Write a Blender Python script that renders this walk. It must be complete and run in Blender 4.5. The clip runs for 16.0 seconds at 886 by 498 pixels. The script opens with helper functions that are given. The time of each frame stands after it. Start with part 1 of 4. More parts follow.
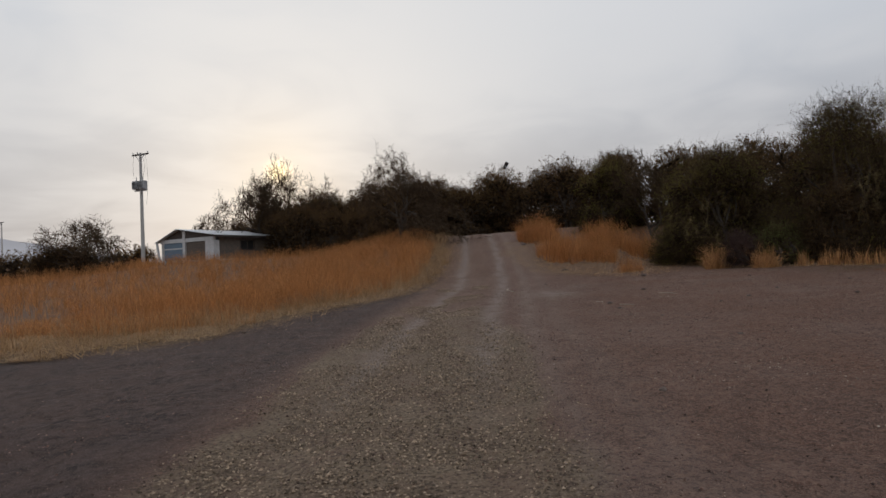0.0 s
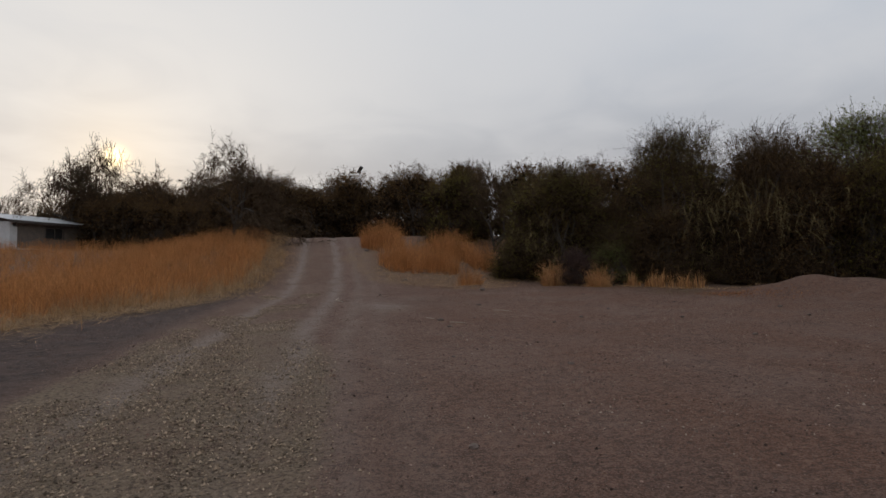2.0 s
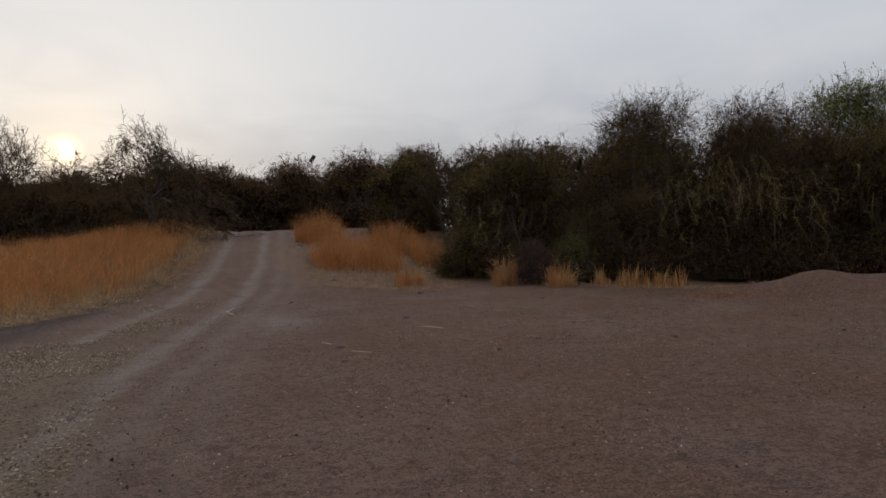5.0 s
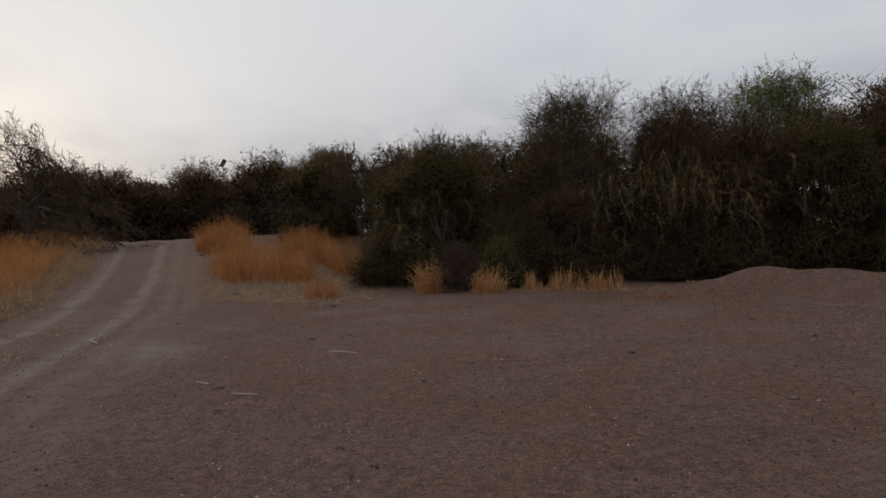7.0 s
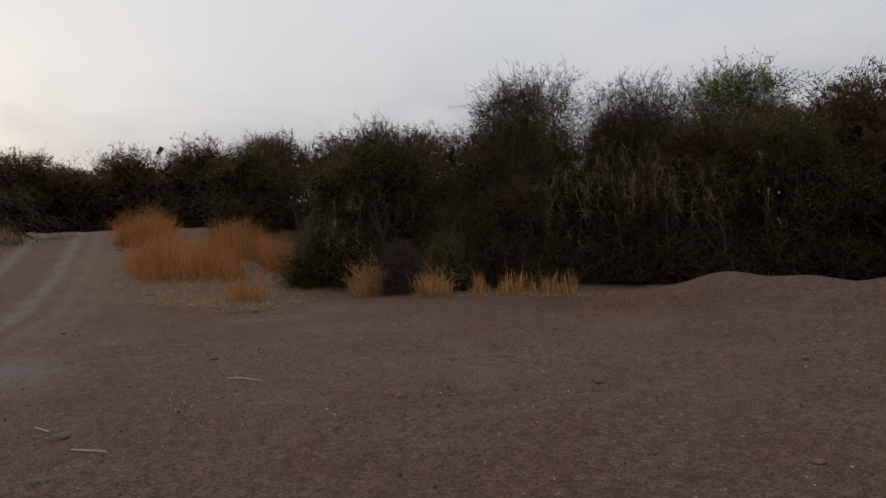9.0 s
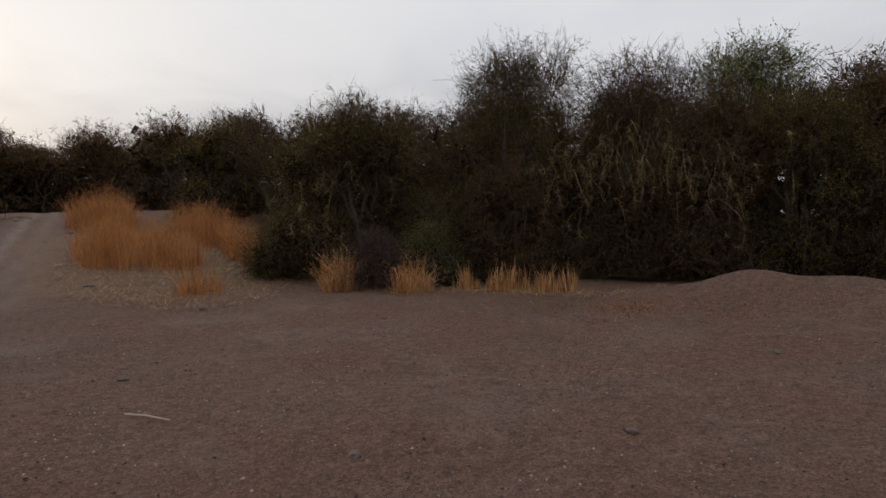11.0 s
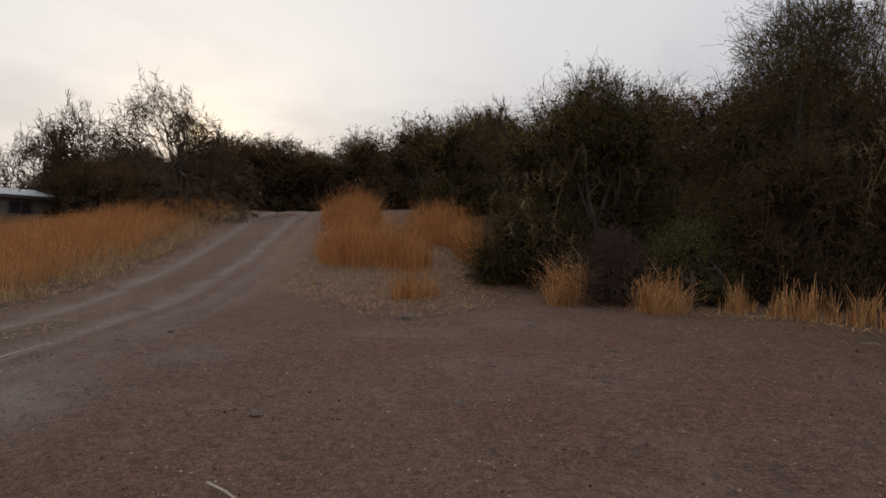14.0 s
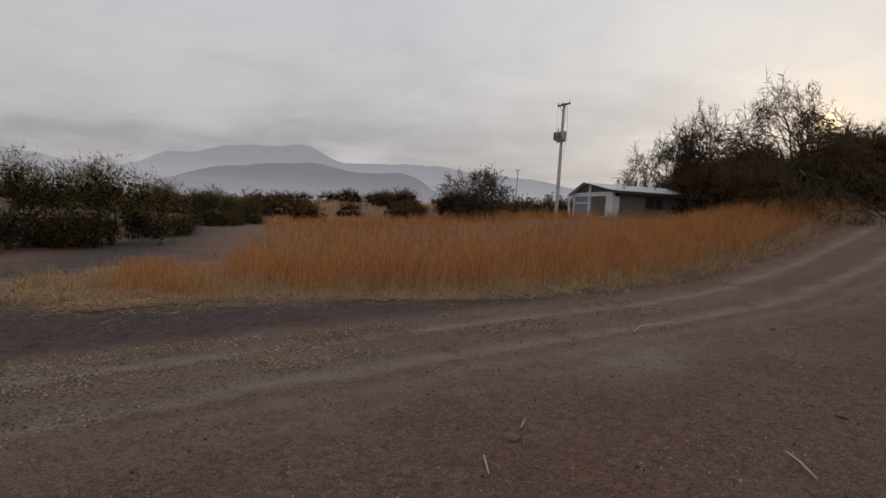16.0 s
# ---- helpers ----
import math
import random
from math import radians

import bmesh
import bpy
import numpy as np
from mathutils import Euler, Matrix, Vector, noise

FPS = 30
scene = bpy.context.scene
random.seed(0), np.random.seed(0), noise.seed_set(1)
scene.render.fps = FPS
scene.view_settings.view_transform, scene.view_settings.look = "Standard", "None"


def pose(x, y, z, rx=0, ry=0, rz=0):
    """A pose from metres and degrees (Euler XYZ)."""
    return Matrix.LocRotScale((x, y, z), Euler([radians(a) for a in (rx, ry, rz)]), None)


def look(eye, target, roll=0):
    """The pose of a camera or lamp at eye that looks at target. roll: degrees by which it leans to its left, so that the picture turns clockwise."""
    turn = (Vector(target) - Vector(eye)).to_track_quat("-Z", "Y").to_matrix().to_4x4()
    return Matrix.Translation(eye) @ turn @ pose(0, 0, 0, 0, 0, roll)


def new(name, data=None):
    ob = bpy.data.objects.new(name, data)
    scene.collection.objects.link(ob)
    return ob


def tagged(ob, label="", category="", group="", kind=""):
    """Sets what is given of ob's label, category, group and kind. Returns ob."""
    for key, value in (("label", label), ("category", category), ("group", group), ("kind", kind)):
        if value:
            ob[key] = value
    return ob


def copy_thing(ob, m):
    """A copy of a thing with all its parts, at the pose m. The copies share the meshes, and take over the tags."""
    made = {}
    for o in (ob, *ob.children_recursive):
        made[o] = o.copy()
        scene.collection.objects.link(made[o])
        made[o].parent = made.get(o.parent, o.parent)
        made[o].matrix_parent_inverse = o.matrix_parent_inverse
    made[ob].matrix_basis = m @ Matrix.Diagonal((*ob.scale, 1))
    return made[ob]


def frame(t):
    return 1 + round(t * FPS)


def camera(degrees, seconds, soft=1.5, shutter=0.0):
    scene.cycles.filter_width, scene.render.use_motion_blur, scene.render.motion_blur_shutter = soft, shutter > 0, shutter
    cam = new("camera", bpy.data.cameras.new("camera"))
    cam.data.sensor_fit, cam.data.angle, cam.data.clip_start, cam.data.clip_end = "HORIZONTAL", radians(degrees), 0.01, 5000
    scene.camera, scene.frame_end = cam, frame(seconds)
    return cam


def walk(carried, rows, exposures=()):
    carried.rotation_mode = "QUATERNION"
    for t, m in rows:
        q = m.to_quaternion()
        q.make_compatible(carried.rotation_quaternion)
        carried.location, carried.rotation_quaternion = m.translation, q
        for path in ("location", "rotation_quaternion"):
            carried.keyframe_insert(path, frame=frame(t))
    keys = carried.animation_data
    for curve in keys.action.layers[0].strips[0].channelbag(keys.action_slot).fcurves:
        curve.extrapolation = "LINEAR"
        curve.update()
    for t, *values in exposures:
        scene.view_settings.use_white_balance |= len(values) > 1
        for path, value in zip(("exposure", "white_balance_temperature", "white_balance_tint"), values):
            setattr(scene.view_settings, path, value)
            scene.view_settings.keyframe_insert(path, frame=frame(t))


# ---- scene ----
cam = camera(71.0, 16.0)
PATH = [
    (0, (0.0, 0.0, 1.585), (0.014, 1.999, 1.636), -2.4),
    (0.5, (0.066, 0.326, 1.556), (0.209, 2.32, 1.613), -1.35),
    (1, (0.311, 0.633, 1.588), (0.532, 2.62, 1.647), -0.4),
    (1.5, (0.52, 1.029, 1.612), (0.847, 3.001, 1.665), 0.0),
    (2, (0.752, 1.531, 1.621), (1.231, 3.472, 1.684), 0.4),
    (2.5, (1.191, 2.011, 1.617), (1.746, 3.931, 1.676), 0.9),
    (3, (1.523, 2.616, 1.667), (2.093, 4.533, 1.707), 0.4),
    (3.5, (1.827, 3.26, 1.74), (2.414, 5.172, 1.764), -0.5),
    (4, (2.151, 3.85, 1.763), (2.743, 5.76, 1.802), 0.1),
    (4.2, (2.238, 4.057, 1.771), (2.813, 5.973, 1.807), -0.0),
    (6.3, (2.795, 5.756, 1.864), (3.49, 7.631, 1.91), -1.6),
    (6.5, (2.874, 5.919, 1.867), (3.599, 7.782, 1.92), -1.7),
    (7, (3.143, 6.354, 1.858), (3.967, 8.176, 1.901), -2.1),
    (7.5, (3.377, 6.672, 1.885), (4.223, 8.483, 1.92), -1.9),
    (8, (3.543, 6.949, 1.938), (4.416, 8.749, 1.973), -1.9),
    (8.5, (3.786, 7.284, 1.967), (4.7, 9.063, 1.992), -1.5),
    (9, (3.962, 7.6, 1.987), (4.93, 9.35, 2.007), -1.5),
    (9.2, (4.045, 7.732, 2.0), (5.025, 9.476, 2.01), -1.6),
    (11.3, (4.981, 9.335, 2.071), (5.992, 11.06, 2.046), -0.7),
    (11.5, (5.048, 9.479, 2.074), (6.039, 11.217, 2.063), -0.7),
    (12, (5.224, 9.812, 2.075), (6.147, 11.586, 2.079), -0.7),
    (12.5, (5.397, 10.109, 2.101), (6.252, 11.917, 2.108), -0.1),
    (13, (5.565, 10.411, 2.081), (6.342, 12.254, 2.072), 0.9),
    (13.5, (5.749, 10.747, 2.08), (6.339, 12.658, 2.067), 1.0),
    (14, (6.027, 11.038, 2.089), (6.281, 13.022, 2.07), 0.7),
    (14.5, (6.105, 11.1, 2.059), (5.931, 13.093, 2.041), 1.0),
    (15, (5.981, 10.925, 2.03), (5.357, 12.825, 2.005), 2.9),
    (15.5, (6.15, 10.36, 2.17), (5.08, 12.05, 2.112), 3.9),
    (16, (6.47, 9.83, 2.24), (5.05, 11.238, 2.13), 3.6),
]
walk(cam, [(t, look(eye, target, roll)) for t, eye, target, roll in PATH],
     [(0, 0.05, 6500, 10), (2.5, -0.02, 6500, 10), (4, 0.03, 6500, 10), (9, 0.1, 6600, 10.5), (12, 0.32, 6700, 11), (12.7, 0.30, 6700, 11), (14.5, 0.14, 6750, 11.5), (15.3, 0.06, 6700, 11), (16, -0.02, 6650, 11)])

# ---- light: a low sun behind thin overcast ----
SUN_AZ, SUN_EL = 14.2, 8.8      # degrees to the left of +y, above the horizon
SUN_DIR = Vector((-math.sin(radians(SUN_AZ)) * math.cos(radians(SUN_EL)), math.cos(radians(SUN_AZ)) * math.cos(radians(SUN_EL)), math.sin(radians(SUN_EL))))


def link(tree, a, b):
    tree.links.new(a, b)


def node(tree, kind, **values):
    n = tree.nodes.new(kind)
    for key, value in values.items():
        if key in n.inputs:
            n.inputs[key].default_value = value
    return n


def math_node(tree, op, a, b=0.5, clamp=False):
    n = tree.nodes.new("ShaderNodeMath")
    n.operation, n.use_clamp = op, clamp
    for slot, v in enumerate((a, b)):
        if isinstance(v, (int, float)):
            n.inputs[slot].default_value = v
        else:
            link(tree, v, n.inputs[slot])
    return n.outputs[0]


def mixed(tree, fac, a, b, blend="MIX"):
    n = tree.nodes.new("ShaderNodeMix")
    n.data_type, n.blend_type = "RGBA", blend
    for slot, v in ((0, fac), (6, a), (7, b)):
        if isinstance(v, (int, float)):
            n.inputs[slot].default_value = v
        elif isinstance(v, tuple):
            n.inputs[slot].default_value = (*v, 1)
        else:
            link(tree, v, n.inputs[slot])
    return n.outputs[2]


def noise_node(tree, vector, scale, detail=4.0, rough=0.55, distort=0.0):
    n = tree.nodes.new("ShaderNodeTexNoise")
    n.inputs["Scale"].default_value, n.inputs["Detail"].default_value = scale, detail
    n.inputs["Roughness"].default_value, n.inputs["Distortion"].default_value = rough, distort
    if vector is not None:
        link(tree, vector, n.inputs["Vector"])
    return n.outputs["Fac"]


def spread(tree, value, low, high, to_low=0.0, to_high=1.0):
    n = tree.nodes.new("ShaderNodeMapRange")
    n.interpolation_type = "SMOOTHSTEP"
    link(tree, value, n.inputs[0])
    for slot, v in zip((1, 2, 3, 4), (low, high, to_low, to_high)):
        n.inputs[slot].default_value = v
    return n.outputs[0]


def build_world():
    world = bpy.data.worlds.new("overcast_evening_sky")
    scene.world = world
    world.use_nodes = True
    tree = world.node_tree
    tree.nodes.clear()
    sky = tree.nodes.new("ShaderNodeTexSky")
    sky.sky_type, sky.sun_disc = "NISHITA", False
    sky.sun_elevation, sky.sun_rotation = radians(SUN_EL), radians(-SUN_AZ)
    sky.air_density, sky.dust_density = 1.0, 3.0
    coords = tree.nodes.new("ShaderNodeTexCoord").outputs["Generated"]
    split = tree.nodes.new("ShaderNodeSeparateXYZ")
    link(tree, coords, split.inputs[0])
    up = split.outputs[2]
    # cloud sheet: direction flattened on to a plane overhead
    flat = tree.nodes.new("ShaderNodeVectorMath")
    flat.operation = "DIVIDE"
    lift = tree.nodes.new("ShaderNodeCombineXYZ")
    depth = math_node(tree, "ADD", math_node(tree, "ABSOLUTE", up), 0.16)
    for slot in (0, 1, 2):
        link(tree, depth, lift.inputs[slot])
    link(tree, coords, flat.inputs[0])
    link(tree, lift.outputs[0], flat.inputs[1])
    streaks = noise_node(tree, flat.outputs[0], 0.7, 4.0, 0.45, 0.5)
    wisps = noise_node(tree, flat.outputs[0], 2.0, 5.0, 0.5, 0.8)
    cloud = math_node(tree, "ADD", math_node(tree, "MULTIPLY", streaks, 0.7), math_node(tree, "MULTIPLY", wisps, 0.3))
    cloud = spread(tree, cloud, 0.36, 0.64)
    dot = tree.nodes.new("ShaderNodeVectorMath")
    dot.operation = "DOT_PRODUCT"
    link(tree, coords, dot.inputs[0])
    dot.inputs[1].default_value = SUN_DIR
    toward = math_node(tree, "MAXIMUM", dot.outputs["Value"], 0.0)
    wide = math_node(tree, "POWER", toward, 8.0)
    near = math_node(tree, "POWER", toward, 380.0)
    disc = math_node(tree, "POWER", toward, 11000.0)
    high = spread(tree, up, 0.02, 0.45)
    veil = mixed(tree, high, (0.40, 0.39, 0.405), (0.60, 0.655, 0.735))
    veil = mixed(tree, math_node(tree, "MULTIPLY", cloud, 0.5), veil, (0.77, 0.765, 0.775))
    veil = mixed(tree, math_node(tree, "MULTIPLY", math_node(tree, "MULTIPLY", wide, spread(tree, up, 0.02, 0.24, 0.38, 0.78)), spread(tree, cloud, 0.0, 1.0, 0.6, 1.0)), veil, (0.90, 0.88, 0.855))
    veil = mixed(tree, math_node(tree, "MULTIPLY", near, 0.45), veil, (1.0, 0.88, 0.72))
    veil = mixed(tree, math_node(tree, "MULTIPLY", disc, 1.0, True), veil, (2.6, 2.1, 1.25))
    far = node(tree, "ShaderNodeBackground")
    far.inputs["Strength"].default_value = 0.05
    link(tree, sky.outputs[0], far.inputs["Color"])
    sheet = node(tree, "ShaderNodeBackground")
    sheet.inputs["Strength"].default_value = 0.93
    link(tree, veil, sheet.inputs["Color"])
    both = tree.nodes.new("ShaderNodeMixShader")
    both.inputs[0].default_value = 0.93
    link(tree, far.outputs[0], both.inputs[1])
    link(tree, sheet.outputs[0], both.inputs[2])
    out = tree.nodes.new("ShaderNodeOutputWorld")
    link(tree, both.outputs[0], out.inputs[0])


build_world()
sun_data = bpy.data.lights.new("sun", "SUN")
sun_data.energy, sun_data.angle, sun_data.color = 0.6, radians(12), (1.0, 0.86, 0.68)
sun = new("sun", sun_data)
sun.matrix_world = look(SUN_DIR * 200, (0, 0, 0))


# ---- materials ----
def material(name, colors, scale=4.0, rough=0.85, bump=0.3, fine=40.0, metal=0.0, island=0.0, depth=0.01, through_light=0.0, spec=0.3, space="Object"):
    """A rough surface that varies between two or three colours at two scales."""
    mat = bpy.data.materials.new(name)
    mat.use_nodes = True
    tree = mat.node_tree
    bsdf = tree.nodes["Principled BSDF"]
    coords = tree.nodes.new("ShaderNodeTexCoord").outputs[space]
    broad = spread(tree, noise_node(tree, coords, scale, 5.0, 0.6), 0.3, 0.7)
    grain = noise_node(tree, coords, fine, 4.0, 0.65)
    color = mixed(tree, broad, colors[0], colors[1])
    third = colors[2] if len(colors) > 2 else tuple(0.7 * c for c in colors[0])
    color = mixed(tree, spread(tree, grain, 0.45, 0.8), color, third)
    if island:
        geo = tree.nodes.new("ShaderNodeNewGeometry").outputs["Random Per Island"]
        bright = spread(tree, geo, 0.0, 1.0, 1.0 - island, 1.0 + island)
        tint = tree.nodes.new("ShaderNodeCombineColor")
        for slot in (0, 1, 2):
            link(tree, bright, tint.inputs[slot])
        color = mixed(tree, 1.0, color, tint.outputs[0], "MULTIPLY")
    link(tree, color, bsdf.inputs["Base Color"])
    bsdf.inputs["Roughness"].default_value, bsdf.inputs["Metallic"].default_value = rough, metal
    bsdf.inputs["Specular IOR Level"].default_value = spec
    if bump:
        b = node(tree, "ShaderNodeBump", Strength=bump, Distance=depth)
        link(tree, grain, b.inputs["Height"])
        link(tree, b.outputs[0], bsdf.inputs["Normal"])
    if through_light:
        soft = tree.nodes.new("ShaderNodeBsdfTranslucent")
        link(tree, color, soft.inputs["Color"])
        mix = tree.nodes.new("ShaderNodeMixShader")
        mix.inputs[0].default_value = through_light
        link(tree, bsdf.outputs[0], mix.inputs[1])
        link(tree, soft.outputs[0], mix.inputs[2])
        link(tree, mix.outputs[0], tree.nodes["Material Output"].inputs[0])
    return mat


def ground_material():
    mat = bpy.data.materials.new("trodden_dirt_and_gravel")
    mat.use_nodes = True
    tree = mat.node_tree
    bsdf = tree.nodes["Principled BSDF"]
    coords = tree.nodes.new("ShaderNodeTexCoord").outputs["Object"]

    def mask(name):
        a = tree.nodes.new("ShaderNodeAttribute")
        a.attribute_name = name
        return a.outputs["Fac"]

    broad = noise_node(tree, coords, 0.35, 5.0, 0.6, 0.4)
    mid = noise_node(tree, coords, 2.2, 6.0, 0.65, 0.3)
    grain = noise_node(tree, coords, 26.0, 6.0, 0.7)
    fine = noise_node(tree, coords, 120.0, 3.0, 0.7)
    pebble = tree.nodes.new("ShaderNodeTexVoronoi")
    pebble.inputs["Scale"].default_value = 22.0
    link(tree, coords, pebble.inputs["Vector"])
    color = mixed(tree, spread(tree, broad, 0.35, 0.65), (0.158, 0.086, 0.063), (0.225, 0.138, 0.108))
    color = mixed(tree, spread(tree, mid, 0.45, 0.75), color, (0.182, 0.094, 0.066))
    color = mixed(tree, math_node(tree, "MULTIPLY", spread(tree, mid, 0.5, 0.3), 0.75), color, (0.078, 0.046, 0.037))
    color = mixed(tree, math_node(tree, "MULTIPLY", mask("red"), 0.75), color, (0.165, 0.070, 0.040))
    crumb = spread(tree, noise_node(tree, coords, 48.0, 5.0, 0.75), 0.40, 0.60)
    color = mixed(tree, 0.45, color, mixed(tree, crumb, (0.045, 0.024, 0.016), (0.300, 0.180, 0.130)))
    clod = noise_node(tree, coords, 11.0, 7.0, 0.75, 0.4)
    color = mixed(tree, math_node(tree, "MULTIPLY", spread(tree, clod, 0.50, 0.38), 0.55), color, (0.064, 0.036, 0.027))
    color = mixed(tree, math_node(tree, "MULTIPLY", spread(tree, clod, 0.54, 0.66), 0.55), color, (0.310, 0.185, 0.128))
    dusty = spread(tree, noise_node(tree, coords, 0.8, 5.0, 0.65, 0.6), 0.52, 0.72)
    color = mixed(tree, math_node(tree, "MULTIPLY", dusty, 0.4), color, (0.240, 0.160, 0.128))
    color = mixed(tree, math_node(tree, "MULTIPLY", mask("dark"), spread(tree, mid, 0.2, 0.7, 0.6, 1.0)), color, mixed(tree, spread(tree, noise_node(tree, coords, 7.0, 6.0, 0.7), 0.38, 0.62), (0.030, 0.021, 0.021), (0.085, 0.060, 0.056)))
    gravel = mixed(tree, spread(tree, grain, 0.35, 0.65), (0.120, 0.084, 0.055), (0.27, 0.200, 0.138))
    color = mixed(tree, math_node(tree, "MULTIPLY", mask("gravel"), spread(tree, mid, 0.25, 0.6, 0.35, 1.0)), color, gravel)
    color = mixed(tree, math_node(tree, "MULTIPLY", mask("pale"), spread(tree, mid, 0.25, 0.65, 0.3, 1.0)), color, (0.275, 0.215, 0.182))
    color = mixed(tree, math_node(tree, "MULTIPLY", mask("straw"), spread(tree, mid, 0.35, 0.65, 0.1, 0.75)), color, mixed(tree, crumb, (0.130, 0.078, 0.042), (0.330, 0.205, 0.100)))
    color = mixed(tree, math_node(tree, "MULTIPLY", mask("tar"), 0.8), color, (0.060, 0.058, 0.060))
    # loose grit: light and dark grains
    speck = spread(tree, fine, 0.555, 0.64)
    color = mixed(tree, math_node(tree, "MULTIPLY", speck, 0.6), color, (0.36, 0.27, 0.22))
    color = mixed(tree, math_node(tree, "MULTIPLY", spread(tree, grain, 0.47, 0.38), 0.6), color, (0.060, 0.043, 0.036))
    link(tree, color, bsdf.inputs["Base Color"])
    bsdf.inputs["Roughness"].default_value = 0.95
    bsdf.inputs["Specular IOR Level"].default_value = 0.2
    h = math_node(tree, "ADD", math_node(tree, "MULTIPLY", grain, 0.6), math_node(tree, "MULTIPLY", pebble.outputs["Distance"], -0.15))
    h = math_node(tree, "ADD", h, math_node(tree, "ADD", mid, math_node(tree, "MULTIPLY", clod, 0.6)))
    b = node(tree, "ShaderNodeBump", Strength=1.0, Distance=0.055)
    link(tree, h, b.inputs["Height"])
    link(tree, b.outputs[0], bsdf.inputs["Normal"])
    return mat


# Air haze painted into the colour: self-glowing, paler toward the foot of the ridge.
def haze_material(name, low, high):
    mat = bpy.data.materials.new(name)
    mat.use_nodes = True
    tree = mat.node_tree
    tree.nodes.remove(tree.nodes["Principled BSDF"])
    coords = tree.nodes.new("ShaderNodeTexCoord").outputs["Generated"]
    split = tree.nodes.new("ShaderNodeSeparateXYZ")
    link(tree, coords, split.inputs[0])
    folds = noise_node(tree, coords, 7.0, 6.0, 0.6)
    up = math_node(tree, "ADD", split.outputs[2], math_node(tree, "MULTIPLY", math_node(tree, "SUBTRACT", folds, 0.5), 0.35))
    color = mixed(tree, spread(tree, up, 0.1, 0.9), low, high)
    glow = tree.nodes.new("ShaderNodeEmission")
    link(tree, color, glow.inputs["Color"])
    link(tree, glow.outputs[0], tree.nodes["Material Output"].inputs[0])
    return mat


M_GROUND = ground_material()
M_GRAVEL = material("loose_gravel", [(0.32, 0.235, 0.160), (0.19, 0.134, 0.090), (0.44, 0.35, 0.26)], 3.0, 0.9, 0.4, 60, island=0.6)
M_CHIP = material("pale_stone_chips", [(0.36, 0.28, 0.22), (0.24, 0.175, 0.135), (0.48, 0.40, 0.33)], 4.0, 0.9, 0, 40, island=0.5)
M_CRUMB = material("dirt_crumbs", [(0.17, 0.098, 0.073), (0.085, 0.049, 0.037), (0.42, 0.31, 0.25)], 5.0, 0.95, 0, 30, island=0.65)
M_STONE = material("dull_stone", [(0.14, 0.10, 0.082), (0.21, 0.165, 0.14)], 6.0, 0.9, 0.5, 50)
M_WEED = material("dry_weed_stalks", [(0.46, 0.225, 0.085), (0.60, 0.35, 0.16), (0.27, 0.115, 0.042)], 3.0, 0.8, 0, 30, island=0.5, through_light=0.2)
M_CANE = material("bleached_cane", [(0.48, 0.40, 0.32), (0.40, 0.32, 0.25)], 8.0, 0.7, 0.1, 60)
M_STRAW = material("dry_straw", [(0.40, 0.24, 0.115), (0.50, 0.33, 0.18), (0.26, 0.14, 0.065)], 2.0, 0.75, 0, 30, island=0.4, through_light=0.2)
M_GRASS = material("dry_tall_grass", [(0.44, 0.185, 0.060), (0.54, 0.26, 0.098), (0.27, 0.102, 0.031)], 0.9, 0.8, 0, 20, island=0.6, through_light=0.28)
M_LEAF = material("olive_thorn_leaves", [(0.170, 0.158, 0.026), (0.135, 0.092, 0.026), (0.230, 0.205, 0.042)], 1.2, 0.7, 0, 9, island=0.5, through_light=0.5, spec=0.1)
M_LEAF_PALE = material("pale_green_leaves", [(0.185, 0.215, 0.055), (0.140, 0.158, 0.042), (0.240, 0.255, 0.085)], 1.2, 0.6, 0, 9, island=0.4, through_light=0.5, spec=0.1)
M_LEAF_BROWN = material("brown_dry_leaves", [(0.145, 0.080, 0.028), (0.100, 0.054, 0.022), (0.180, 0.118, 0.036)], 1.2, 0.8, 0, 9, island=0.45, through_light=0.3, spec=0.05)
M_BARK = material("dark_grey_bark", [(0.075, 0.060, 0.050), (0.050, 0.040, 0.034), (0.11, 0.09, 0.075)], 5.0, 0.95, 0.6, 60)
# near-black brown: the shade deep inside the crowns is put into this colour
M_HEART = material("dark_crown_fill", [(0.044, 0.029, 0.018), (0.030, 0.021, 0.013)], 2.5, 0.95, 0, 14, island=0.4, spec=0.05)
M_TWIG = material("bare_brown_twigs", [(0.090, 0.060, 0.036), (0.056, 0.038, 0.024)], 2.0, 0.95, 0, 30, island=0.4, spec=0.05)
M_PALE_TWIG = material("pale_dry_twigs", [(0.20, 0.155, 0.070), (0.12, 0.085, 0.042)], 2.0, 0.9, 0, 30, island=0.4, spec=0.05)
M_RUST = material("rusty_fallen_leaves", [(0.26, 0.095, 0.038), (0.34, 0.15, 0.06)], 3.0, 0.8, 0, 30, island=0.5)
M_DEAD = material("dead_reddish_twigs", [(0.085, 0.048, 0.038), (0.060, 0.036, 0.030)], 2.0, 0.9, 0, 30, island=0.4)
M_WHITE = material("weathered_white_paint", [(0.66, 0.66, 0.66), (0.55, 0.55, 0.55), (0.42, 0.41, 0.40)], 2.5, 0.7, 0.2, 18)
M_TIN = material("galvanised_roof_sheet", [(0.62, 0.63, 0.65), (0.53, 0.54, 0.56), (0.45, 0.44, 0.43)], 1.5, 0.45, 0.1, 12, metal=0.35)
M_BLUE = material("faded_blue_boards", [(0.20, 0.27, 0.34), (0.16, 0.22, 0.28)], 2.0, 0.75, 0.2, 25)
